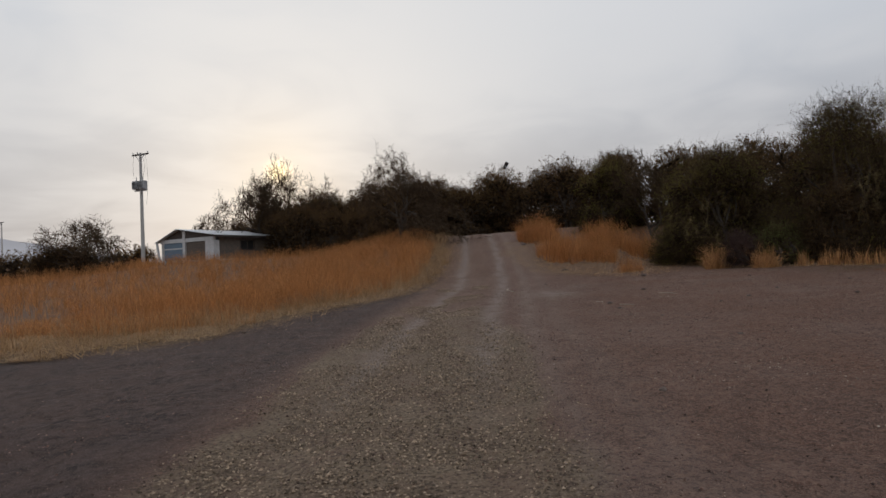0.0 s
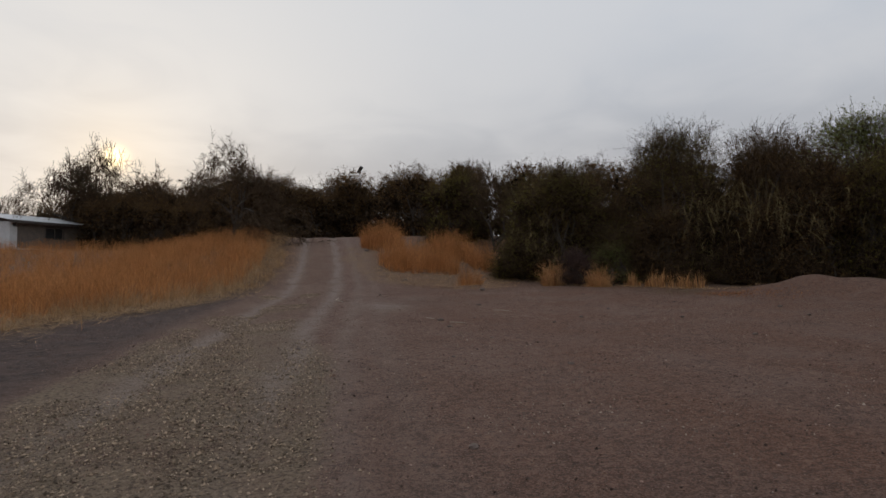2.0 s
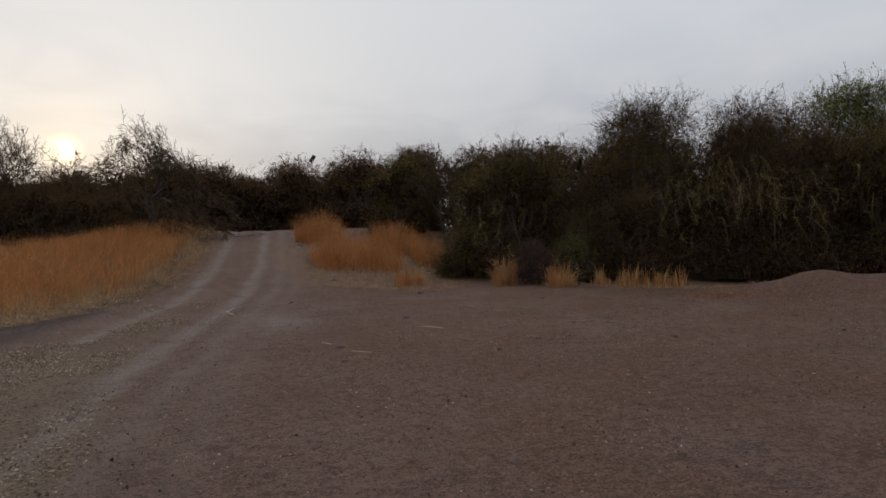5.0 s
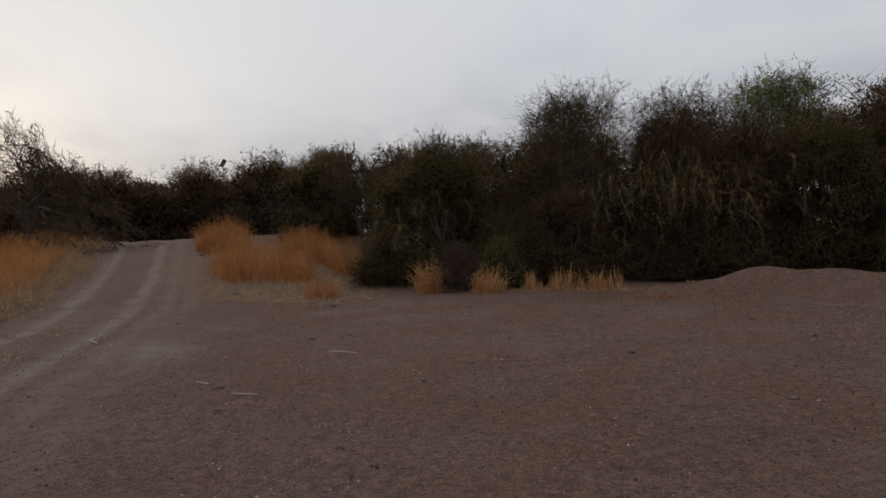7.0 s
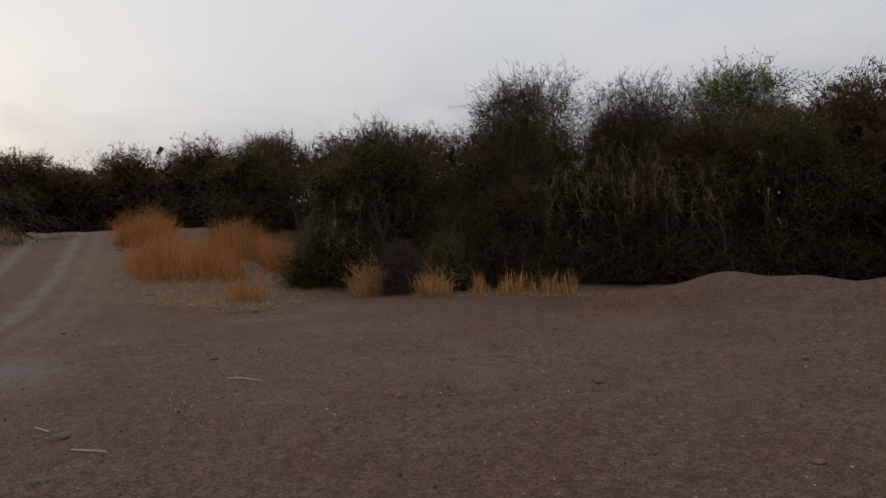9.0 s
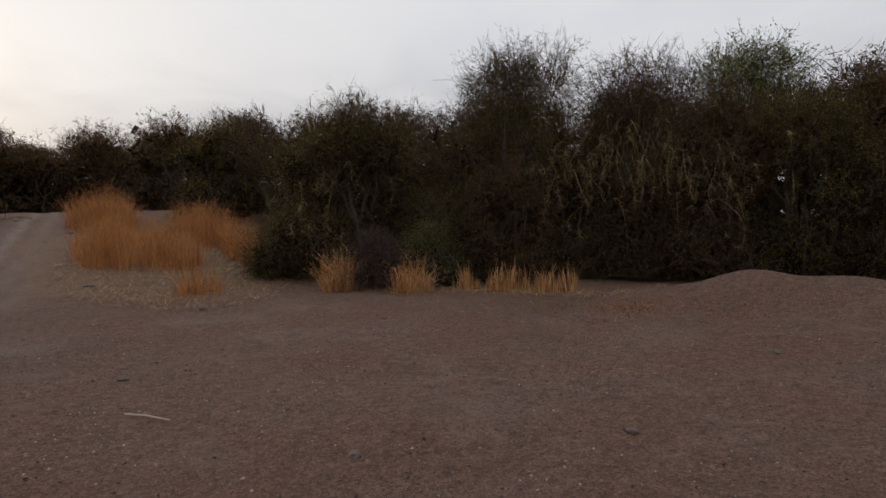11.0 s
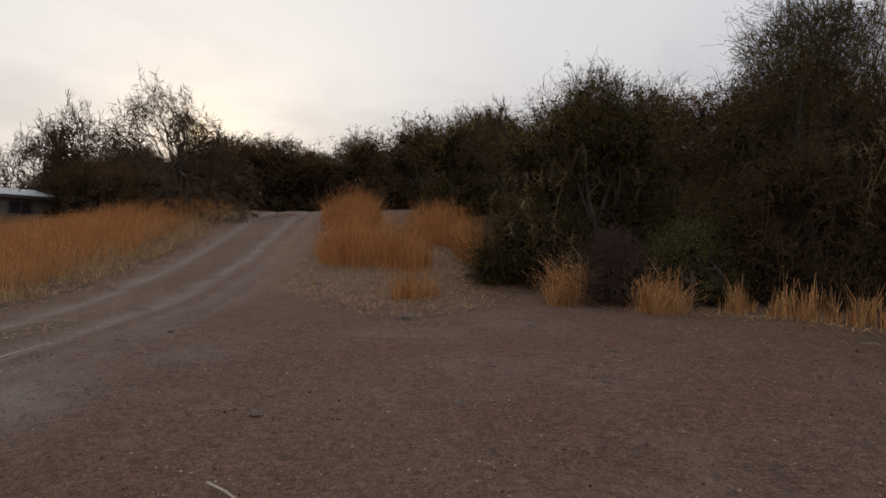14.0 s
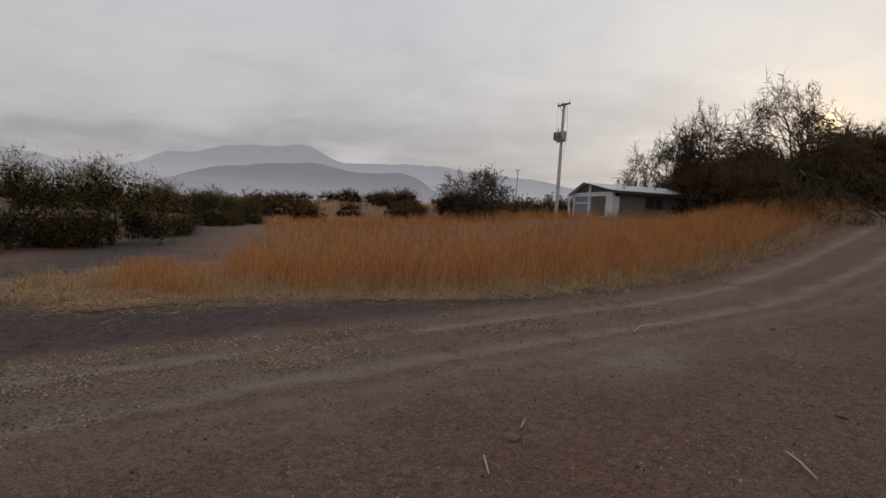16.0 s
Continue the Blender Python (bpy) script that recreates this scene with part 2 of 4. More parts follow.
M_WOOD = material("dark_weathered_boards", [(0.085, 0.072, 0.064), (0.12, 0.10, 0.09)], 3.0, 0.85, 0.4, 30)
M_BLOCK = material("dull_stone_blocks", [(0.18, 0.145, 0.12), (0.13, 0.11, 0.095)], 3.0, 0.9, 0.5, 30)
M_DARK = material("shadowed_window", [(0.03, 0.03, 0.032), (0.045, 0.043, 0.042)], 3.0, 0.4, 0, 20)
M_CONCRETE = material("grey_concrete", [(0.50, 0.49, 0.47), (0.42, 0.41, 0.39)], 2.5, 0.85, 0.3, 40)
M_METAL = material("dull_grey_metal", [(0.42, 0.42, 0.42), (0.33, 0.33, 0.34)], 3.0, 0.5, 0.1, 30, metal=0.5)
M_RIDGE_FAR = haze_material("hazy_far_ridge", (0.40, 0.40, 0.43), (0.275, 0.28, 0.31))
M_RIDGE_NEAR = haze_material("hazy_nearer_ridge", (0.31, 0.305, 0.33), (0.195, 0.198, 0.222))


# ---- mesh helpers ----
def mesh_object(name, verts, faces, mat, parent=None, smooth=False, label=""):
    me = bpy.data.meshes.new(name)
    me.from_pydata([tuple(v) for v in verts] if not isinstance(verts, np.ndarray) else verts.tolist(), [], faces if not isinstance(faces, np.ndarray) else faces.tolist())
    me.materials.append(mat)
    if smooth:
        me.polygons.foreach_set("use_smooth", [True] * len(me.polygons))
    me.update()
    ob = new(name, me)
    ob.parent = parent
    if label:
        tagged(ob, label)
    return ob


def part(name, bm, mat, parent, label=""):
    me = bpy.data.meshes.new(name)
    bm.to_mesh(me)
    bm.free()
    me.materials.append(mat)
    ob = new(name, me)
    ob.parent = parent
    if label:
        tagged(ob, label)
    return ob


def box(bm, x0, x1, y0, y1, z0, z1, bevel=0.0):
    made = bmesh.ops.create_cube(bm, size=1.0, matrix=Matrix.Translation(((x0 + x1) / 2, (y0 + y1) / 2, (z0 + z1) / 2)) @ Matrix.Diagonal((x1 - x0, y1 - y0, z1 - z0, 1)))
    if bevel:
        edges = list({e for v in made["verts"] for e in v.link_edges})
        bmesh.ops.bevel(bm, geom=edges, offset=bevel, segments=2, affect="EDGES", profile=0.6)
    return bm


def boxed(*args, bevel=0.0):
    return box(bmesh.new(), *args, bevel=bevel)


def empty(name, m, label, category, group=""):
    ob = new(name)
    ob.empty_display_size = 0.2
    ob.matrix_world = m
    return tagged(ob, label, category, group)


def smooth_step(a, b, v):
    k = np.clip((np.asarray(v, float) - a) / (b - a), 0, 1)
    return k * k * (3 - 2 * k)


def along(points, s):
    """The x of a line given as (y, x) pairs, at s."""
    return np.interp(s, [p[0] for p in points], [p[1] for p in points])


# ---- the lie of the land ----
ROAD_MID = ((-40, -3.0), (0, -0.6), (6, -0.5), (13, 0.2), (22, 1.4), (30, 2.0), (45, 2.7), (60, 1.5))
FIELD_EDGE = ((10, -9.5), (14, -8.5), (15, -6.8), (17.5, -4.6), (20.5, -2.7), (24, -1.3), (30, -0.4), (36, -0.5), (46, -0.4), (60, -1.0))
STRAW_EDGE = ((10.5, -7.2), (11.2, -5.8), (13, -4.3), (16.3, -3.0), (19.6, -1.2), (25, -0.2), (31, 0.5), (45, 0.6))
SHRUB_EDGE = ((-20, 17.0), (4, 15.5), (12, 14.6), (16.5, 13.9), (18.2, 12.6), (20.5, 10.6), (23, 9.9), (30, 9.4), (60, 7.5))


def field_low(x):
    """The field's lower edge along the side road."""
    return 16.2 + 0.62 * np.maximum(-7.5 - np.asarray(x, float), 0)


def height(x, y):
    x, y = np.asarray(x, float), np.asarray(y, float)
    z = 0.034 * np.clip(x, -14, 13) + 0.035 * np.clip(y, -15, 22)
    east = smooth_step(-9, -2, x)
    z = z + 2.75 * smooth_step(21, 44, y) * east + 2.65 * smooth_step(18, 60, y) * smooth_step(-45, -20, x) * (1 - east)
    bearing = np.degrees(np.arctan2(-x, np.maximum(y, 1)))
    z = z + smooth_step(60, 130, np.hypot(x, y)) * 3.6 * smooth_step(64, 46, bearing) * smooth_step(20, -30, x) * smooth_step(-20, -45, x)
    crest = along(((0, 16.4), (6, 15.7), (12, 14.9), (17, 14.2), (20, 13.4)), y)
    bank = np.exp(-((x - crest) / 1.0) ** 2) * smooth_step(18.2, 14.5, y) * smooth_step(-6, 2, y)
    z = z + 0.66 * bank * (0.85 + 0.08 * np.sin(1.7 * y) + 0.06 * np.sin(4.1 * y + 1))
    mid = along(ROAD_MID, y)
    near = smooth_step(60, 30, np.hypot(x, y - 15))
    for side in (-0.75, 0.85):
        z = z - 0.045 * near * np.exp(-((x - mid - side) / 0.28) ** 2)
    return z


def spot(x, y, sink=0.0, turn=0.0, scale=1.0):
    return Matrix.Translation((x, y, float(height(x, y)) - sink)) @ pose(0, 0, 0, 0, 0, turn) @ Matrix.Diagonal((scale, scale, scale, 1))


def ground_axis(low, high, step, reach):
    inner = np.arange(low, high + step / 2, step)
    grow = step * np.cumsum(1.17 ** np.arange(1, 90))
    grow = grow[grow < reach]
    return np.concatenate([(low - grow)[::-1], inner, high + grow])


def build_ground():
    xs, ys = ground_axis(-12, 16, 0.13, 2600), ground_axis(-2, 34, 0.14, 2600)
    gx, gy = np.meshgrid(xs, ys)
    gz = height(gx, gy)
    flat = np.stack([gx.ravel(), gy.ravel()], 1)
    rough = np.array([noise.noise((x * 1.3, y * 1.3, 0.0)) * 0.022 + noise.noise((x * 4.7, y * 4.7, 3.0)) * 0.010 if -16 < x < 20 and -6 < y < 46 else noise.noise((x * 0.1, y * 0.1, 0)) * 0.1 for x, y in flat])
    verts = np.column_stack([flat, gz.ravel() + rough])
    w, h = len(xs), len(ys)
    a = (np.arange(h - 1)[:, None] * w + np.arange(w - 1)[None]).ravel()
    faces = np.stack([a, a + 1, a + w + 1, a + w], 1)
    ob = mesh_object("ground", verts, faces, M_GROUND, smooth=True)
    x, y = flat.T
    wob = np.array([noise.noise((p * 0.8, q * 0.8, 7.0)) for p, q in flat])
    mid, edge, shrub = along(ROAD_MID, y), along(FIELD_EDGE, y), along(SHRUB_EDGE, y)
    off = x - mid
    masks = {}
    masks["gravel"] = smooth_step(1.62, 1.38, np.abs(off + 0.05 + 0.5 * smooth_step(9, 15, y)) + 0.35 * wob + 0.4 * smooth_step(9, 15, y)) * (0.15 + 0.85 * smooth_step(17, 10, y + 3 * wob))
    tracks = sum(w * np.exp(-((off - s - 0.14 * wob) / 0.21) ** 2) for s, w in ((-0.75, 1.0), (0.85, 1.0), (1.6, 0.5), (2.15, 0.3)))
    masks["pale"] = np.clip(tracks, 0, 1) * np.maximum(smooth_step(4, 11, y), smooth_step(1.2, 1.6, off) * 0.8) * 0.95 + 0.9 * np.exp(-(((x - 3.1) / 0.55) ** 2 + ((y - 16.6) / 0.9) ** 2)) + 0.5 * np.exp(-(((x - 4.1) / 0.5) ** 2 + ((y - 18.4) / 0.4) ** 2))
    masks["dark"] = smooth_step(-1.3, -2.3, off) * smooth_step(-0.2, 0.9, x - edge + 5)
    inside = smooth_step(1.3, -0.2, x - edge + 0.7 * wob) * smooth_step(12.0, 13.6, y) * smooth_step(-1.5, 1.5, y - field_low(x) + 1.5)
    fringe_w = smooth_step(0.5, -0.9, x - along(STRAW_EDGE, y) + 0.6 * wob) * smooth_step(11.0, 12.2, y) * smooth_step(-13, -10, x)
    inside = np.maximum(inside, 0.75 * fringe_w)
    clump = smooth_step(1.25, 0.9, np.hypot((x - 6.8) / 3.3, (y - 30) / 7.2) + 0.25 * wob)
    fringe = smooth_step(-1.2, 0.3, x - shrub + 0.5 * wob) * smooth_step(16, 19, y)
    masks["straw"] = np.clip(np.maximum(np.maximum(inside, 0.9 * clump), 0.45 * fringe), 0, 1)
    lane = (x + 7) * -0.62 + 12.6
    masks["tar"] = smooth_step(1.2, 0.2, np.abs(y - lane + 1.8 + wob) / 2.6) * smooth_step(-6.5, -10, x)
    masks["red"] = np.maximum(smooth_step(2.0, 5.0, off) * np.clip(0.5 + 1.3 * wob, 0, 1), 0.95 * np.exp(-(((x - 5.0) / 2.3) ** 2 + ((y - 13.5) / 3.6) ** 2)) * np.clip(0.8 + wob, 0, 1))
    for name, value in masks.items():
        layer = ob.data.attributes.new(name, "FLOAT", "POINT")
        layer.data.foreach_set("value", np.clip(value, 0, 1).astype(np.float32))
    return tagged(ob, "brown trodden dirt clearing with a gravel track", "ground", kind="structure")


build_ground()


# ---- distance ----
def build_ridge(name, far, peaks, base, mat, seed, label):
    """A range of hills at a distance: heights are the sum of broad peaks and ragged noise over the bearing (degrees to the left of +y)."""
    bearings = np.arange(20, 125, 0.35)
    top = np.full_like(bearings, base, dtype=float)
    for at, tall, wide in peaks:
        top = top + tall * np.exp(-((bearings - at) / wide) ** 2)
    top = top + np.array([noise.noise((b * 0.45, seed, 0.0)) * 0.16 + noise.noise((b * 1.7, seed, 5.0)) * 0.07 for b in bearings])
    verts, faces = [], []
    for b, up in zip(bearings, top):
        for k, (out, frac) in enumerate(((0.86, -0.25), (0.93, 0.35), (1.0, 1.0), (1.12, 0.1))):
            d = far * out * (1 + 0.02 * noise.noise((b * 0.8, k, seed)))
            verts.append((-math.sin(radians(b)) * d, math.cos(radians(b)) * d, 2 + d * math.tan(radians(max(up, 0.05) * frac))))
    for i in range(len(bearings) - 1):
        for k in range(3):
            a = i * 4 + k
            faces.append((a, a + 4, a + 5, a + 1))
    ob = mesh_object(name, verts, faces, mat, smooth=True)
    return tagged(ob, label, "mountains", kind="structure")


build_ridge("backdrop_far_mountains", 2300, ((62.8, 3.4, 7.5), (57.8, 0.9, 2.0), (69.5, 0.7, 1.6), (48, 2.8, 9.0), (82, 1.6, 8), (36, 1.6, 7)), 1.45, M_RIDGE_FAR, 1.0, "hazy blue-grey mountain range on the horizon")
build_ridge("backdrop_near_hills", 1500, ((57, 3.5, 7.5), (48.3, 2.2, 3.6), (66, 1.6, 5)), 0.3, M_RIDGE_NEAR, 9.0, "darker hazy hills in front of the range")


# ---- plants ----
def tubes(paths, sides=5):
    """Tapered tubes along polylines: each path is an array of x, y, z, radius."""
    verts, faces, n = [], [], 0
    ring = np.linspace(0, 2 * math.pi, sides, endpoint=False)
    for p in paths:
        xyz, r = p[:, :3], p[:, 3]
        way = np.gradient(xyz, axis=0)
        way /= np.linalg.norm(way, axis=1, keepdims=True) + 1e-9
        ref = np.where(np.abs(way[:, 2:3]) > 0.9, [[1.0, 0, 0]], [[0, 0, 1.0]])
        a = np.cross(way, ref)
        a /= np.linalg.norm(a, axis=1, keepdims=True) + 1e-9
        b = np.cross(way, a)
        v = xyz[:, None] + r[:, None, None] * (np.cos(ring)[None, :, None] * a[:, None] + np.sin(ring)[None, :, None] * b[:, None])
        verts.append(v.reshape(-1, 3))
        k = len(xyz)
        i = np.arange(k - 1)[:, None] * sides + np.arange(sides)[None]
        j = np.arange(k - 1)[:, None] * sides + (np.arange(sides)[None] + 1) % sides
        faces.append(n + np.stack([i, j, j + sides, i + sides], -1).reshape(-1, 4))
        n += k * sides
    return np.concatenate(verts), np.concatenate(faces)


def ribbons(start, end, bend, width, rng, steps=2):
    """Thin curved twigs as tapered ribbons."""
    n = len(start)
    way = end - start
    side = np.cross(way, rng.normal(size=(n, 3)))
    side /= np.linalg.norm(side, axis=1, keepdims=True) + 1e-9
    rows = []
    for k in range(steps + 1):
        f = k / steps
        mid = start + way * f + bend * (4 * f * (1 - f))
        half = (width * (1 - 0.75 * f))[:, None] * side * 0.5
        rows += [mid - half, mid + half]
    verts = np.stack(rows, 1).reshape(-1, 3)
    base = np.arange(n)[:, None] * (2 * steps + 2)
    faces = np.concatenate([base + np.array([2 * k, 2 * k + 1, 2 * k + 3, 2 * k + 2])[None] for k in range(steps)])
    return verts, faces


def leaf_quads(at, size, rng, long=2.2):
    n = len(at)
    a = rng.normal(size=(n, 3))
    a /= np.linalg.norm(a, axis=1, keepdims=True)
    b = np.cross(a, rng.normal(size=(n, 3)))
    b /= np.linalg.norm(b, axis=1, keepdims=True)
    s = size[:, None]
    verts = np.stack([at - a * s * long / 2, at - b * s / 2, at + a * s * long / 2, at + b * s / 2], 1).reshape(-1, 3)
    return verts, np.arange(4 * n).reshape(-1, 4)


def joined(*pieces):
    verts, faces, n = [], [], 0
    for v, f in pieces:
        verts.append(v)
        faces.append(f + n)
        n += len(v)
    return np.concatenate(verts), np.concatenate(faces)


def crown_lobes(rng, tall, wide, count, low=0.12):
    """Lumps that together make an uneven dome; low: how high its skirt hangs, as a part of the height."""
    lobes = []
    mid = tall * (0.36 + 0.42 * low)
    for k in range(int(count * 2.6)):
        ang = rng.uniform(0, 2 * math.pi)
        up = rng.uniform(-0.6 if low < 0.2 else -0.5, 1.5) if k % 3 else rng.uniform(0.5, 1.5)
        r = wide * rng.uniform(0.20, 0.34)
        out = rng.uniform(0.72, 1.0) if k % 4 else rng.uniform(0.1, 0.6)
        flat = max(wide * math.cos(up) ** 0.62 - r * 0.8, 0.0) * out
        over = (tall - r * 0.9 - mid) if up > 0 else mid
        z = mid + over * math.copysign(abs(math.sin(up)) ** 0.9, up) * (0.8 + 0.2 * out) * rng.uniform(0.86, 1.0)
        lobes.append((flat * math.cos(ang), flat * math.sin(ang), max(z, r * 0.55), r))
    for k in range(int(count * (1.3 - 1.6 * low))):
        ang, r = rng.uniform(0, 2 * math.pi), wide * rng.uniform(0.20, 0.32)
        flat = wide * rng.uniform(0.35, 0.85)
        lobes.append((flat * math.cos(ang), flat * math.sin(ang), r * rng.uniform(0.5, 1.4), r))
    return np.array(lobes)


def foliage(rng, lobes, twigs, leaves, leaf, twig_len, inner, droop=0.0, tuft_up=0.45, core=0.14, full=1.2):
    """Twigs and small leaves round the lumps, with a dense leafy inside and shoots that break the outline."""
    pick = rng.choice(len(lobes), twigs, p=lobes[:, 3] ** 2 / (lobes[:, 3] ** 2).sum())
    c, r = lobes[pick, :3], lobes[pick, 3]
    out = rng.normal(size=(twigs, 3))
    out /= np.linalg.norm(out, axis=1, keepdims=True)
    start = c + out * (r * rng.uniform(0.35, 0.92, twigs))[:, None]
    way = out * 0.75 + rng.normal(size=(twigs, 3)) * 0.5 + np.array([0, 0, tuft_up * 0.8])
    way /= np.linalg.norm(way, axis=1, keepdims=True)
    length = twig_len * rng.uniform(0.5, 1.35, twigs)
    end = start + way * length[:, None]
    bend = rng.normal(size=(twigs, 3)) * 0.2 * length[:, None]
    if droop:
        low = rng.uniform(size=twigs) < droop
        end[low] = start[low] + (out[low] * 0.55 + np.array([0, 0, -0.85])) * length[low][:, None] * 1.3
        bend[low] += np.array([0, 0, 0.16]) * length[low][:, None]
    keep_up = np.maximum(end[:, 2], 0.1)
    end[:, 2] = keep_up
    wood = ribbons(start, end, bend, rng.uniform(0.007, 0.015, twigs) * (twig_len / 0.6), rng, 3)
    who = rng.integers(0, twigs, leaves)
    f = rng.uniform(0.1, 1.0, leaves)[:, None]
    at = start[who] + (end - start)[who] * f + bend[who] * (4 * f * (1 - f)) + rng.normal(size=(leaves, 3)) * 0.030
    green = leaf_quads(at, 0.62 * leaf * rng.uniform(0.6, 1.4, leaves), rng, 3.2)
    # a dark heart of fill quads standing for the crown's inner shade, thinner towards the top, and fine sprays of
    # slivers nearer the outside
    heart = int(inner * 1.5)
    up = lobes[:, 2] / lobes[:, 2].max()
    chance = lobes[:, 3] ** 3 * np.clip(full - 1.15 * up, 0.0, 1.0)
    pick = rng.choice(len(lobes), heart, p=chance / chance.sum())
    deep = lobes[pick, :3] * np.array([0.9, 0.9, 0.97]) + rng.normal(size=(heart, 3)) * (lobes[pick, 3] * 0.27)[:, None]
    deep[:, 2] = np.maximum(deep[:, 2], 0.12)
    pick = rng.choice(len(lobes), inner, p=lobes[:, 3] ** 2 / (lobes[:, 3] ** 2).sum())
    out = rng.normal(size=(inner, 3))
    out /= np.linalg.norm(out, axis=1, keepdims=True)
    mass = lobes[pick, :3] + out * (lobes[pick, 3] * rng.uniform(0.3, 0.95, inner))[:, None]
    mass[:, 2] = np.maximum(mass[:, 2], 0.06)
    sprays = leaf_quads(mass, 0.19 * core * rng.uniform(0.5, 1.3, inner), rng, 6.5)
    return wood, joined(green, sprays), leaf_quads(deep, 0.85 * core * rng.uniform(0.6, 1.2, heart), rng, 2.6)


def stems(rng, lobes, count, thick, tall):
    """Several leaning stems, each with limbs into the crown."""
    paths = []
    for k in range(count):
        ang = rng.uniform(0, 2 * math.pi)
        root = np.array([0.25 * math.cos(ang), 0.25 * math.sin(ang), -0.15])
        goals = lobes[rng.choice(len(lobes), 4)]
        fork = np.array([0.5 * math.cos(ang), 0.5 * math.sin(ang), tall * rng.uniform(0.18, 0.32)])
        f = np.linspace(0, 1, 5)[:, None]
        line = root * (1 - f) + fork * f + rng.normal(size=(5, 3)) * 0.04 * np.sin(f * math.pi)
        paths.append(np.column_stack([line, np.linspace(thick, thick * 0.7, 5)]))
        for g in goals:
            goal = g[:3] + rng.normal(size=3) * g[3] * 0.4
            f = np.linspace(0, 1, 6)[:, None]
            line = fork * (1 - f) + goal * f + np.array([0, 0, 0.15]) * np.sin(f * math.pi) * tall * 0.3 + rng.normal(size=(6, 3)) * 0.06 * np.sin(f * math.pi)
            paths.append(np.column_stack([line, np.linspace(thick * 0.6, 0.012, 6)]))
    return tubes(paths)


def make_bush(name, m, tall, wide, seed, twigs=2600, leaves=20000, leaf=0.030, inner=2600, count=11, mats=None, droop=0.1, low=0.12, label="", category="bush", group="", twig_len=0.6, core=0.14, tuft_up=0.45, shoots=60, reach=1.15):
    rng = np.random.default_rng(seed)
    leaf_mat, wood_mat = mats or (M_LEAF, M_TWIG)
    leaves, twigs, shoots = int(leaves * 0.95), int(twigs * 1.35), int(shoots * 1.5)
    ob = empty(name, m, label, category, group)
    lobes = crown_lobes(rng, tall, wide, count, low)
    wood, green, heart = foliage(rng, lobes, twigs, leaves, leaf, twig_len, inner, droop, tuft_up, core, 1.25 if low < 0.1 else 0.8)
    mesh_object("trunk", *stems(rng, lobes, 4, 0.035 + 0.012 * tall, tall), M_BARK, ob, True, "dark forked stems")
    if shoots:
        tops = lobes[np.argsort(-lobes[:, 2] - lobes[:, 3])][: max(3, len(lobes) // 2)]
        pick = tops[rng.integers(0, len(tops), shoots)]
        ang, rise = rng.uniform(0, 2 * math.pi, shoots), rng.uniform(0.1, 1.5, shoots)
        out = np.stack([np.cos(ang) * np.cos(rise), np.sin(ang) * np.cos(rise), np.sin(rise)], 1)
        start = pick[:, :3] + out * pick[:, 3:] * 0.7
        ln = rng.uniform(0.25, 1.0, shoots) * twig_len * reach
        end = start + (out * 0.85 + rng.normal(size=(shoots, 3)) * 0.25 + np.array([0, 0, -0.12])) * ln[:, None]
        bend = rng.normal(size=(shoots, 3)) * 0.14 * ln[:, None] + np.array([0, 0, 0.24]) * ln[:, None]
        fine = 0.010 * twig_len / 0.6
        extra = ribbons(start, end, bend, np.full(shoots, fine), rng, 4)
        n = shoots * 12
        who, f = rng.integers(0, shoots, n), rng.uniform(0.15, 1.0, n)[:, None]
        side_from = start[who] + (end - start)[who] * f + bend[who] * (4 * f * (1 - f))
        side_to = side_from + (rng.normal(size=(n, 3)) * 0.11 + out[who] * 0.06) * twig_len / 0.6
        wood = joined(wood, extra, ribbons(side_from, side_to, rng.normal(size=(n, 3)) * 0.025, np.full(n, fine * 0.8), rng))
        k = n * 2
        who = rng.integers(0, n, k)
        at = side_from[who] + (side_to - side_from)[who] * rng.uniform(0, 1, k)[:, None] + rng.normal(size=(k, 3)) * 0.012
        green = joined(green, leaf_quads(at, 0.5 * leaf * rng.uniform(0.6, 1.3, k), rng, 3.0))
    tagged(mesh_object("twig_tangle", *wood, wood_mat, ob, False, "thin bare twigs"), kind="stuff")
    tagged(mesh_object("crown", *green, leaf_mat, ob, False), kind="stuff")
    # dark fill added for the shaded inside of the crown
    tagged(mesh_object("inner_shade_fill", *heart, M_HEART, ob, False, "dark dead twigs inside the crown"), kind="stuff")
    return ob


def add_hanging_sprays(tree, at, towards, count, long, seed):
    """Pale dry sprays that hang out of a crown on one side; at is in the tree's own measure."""
    rng = np.random.default_rng(seed)
    start = np.array(at) + rng.normal(size=(count, 3)) * np.array([0.55, 0.55, 0.45])
    ln = long * rng.uniform(0.5, 1.2, count)
    end = start + (np.array(towards) * 0.5 + np.array([0, 0, -0.85]) + rng.normal(size=(count, 3)) * 0.18) * ln[:, None]
    end[:, 2] = np.maximum(end[:, 2], 0.1)
    bend = np.array([0, 0, 0.14]) * ln[:, None] + rng.normal(size=(count, 3)) * 0.16
    main = ribbons(start, end, bend, np.full(count, 0.012), rng, 5)
    n = count * 26
    who, f = rng.integers(0, count, n), rng.uniform(0.15, 1, n)[:, None]
    a = start[who] + (end - start)[who] * f + bend[who] * (4 * f * (1 - f))
    b = a + rng.normal(size=(n, 3)) * 0.07 + np.array([0, 0, -0.05])
    side = ribbons(a, b, rng.normal(size=(n, 3)) * 0.01, np.full(n, 0.010), rng, 1)
    tagged(mesh_object("hanging_spray", *joined(main, side), M_PALE_TWIG, tree, False, "pale dry hanging twigs"), kind="stuff")


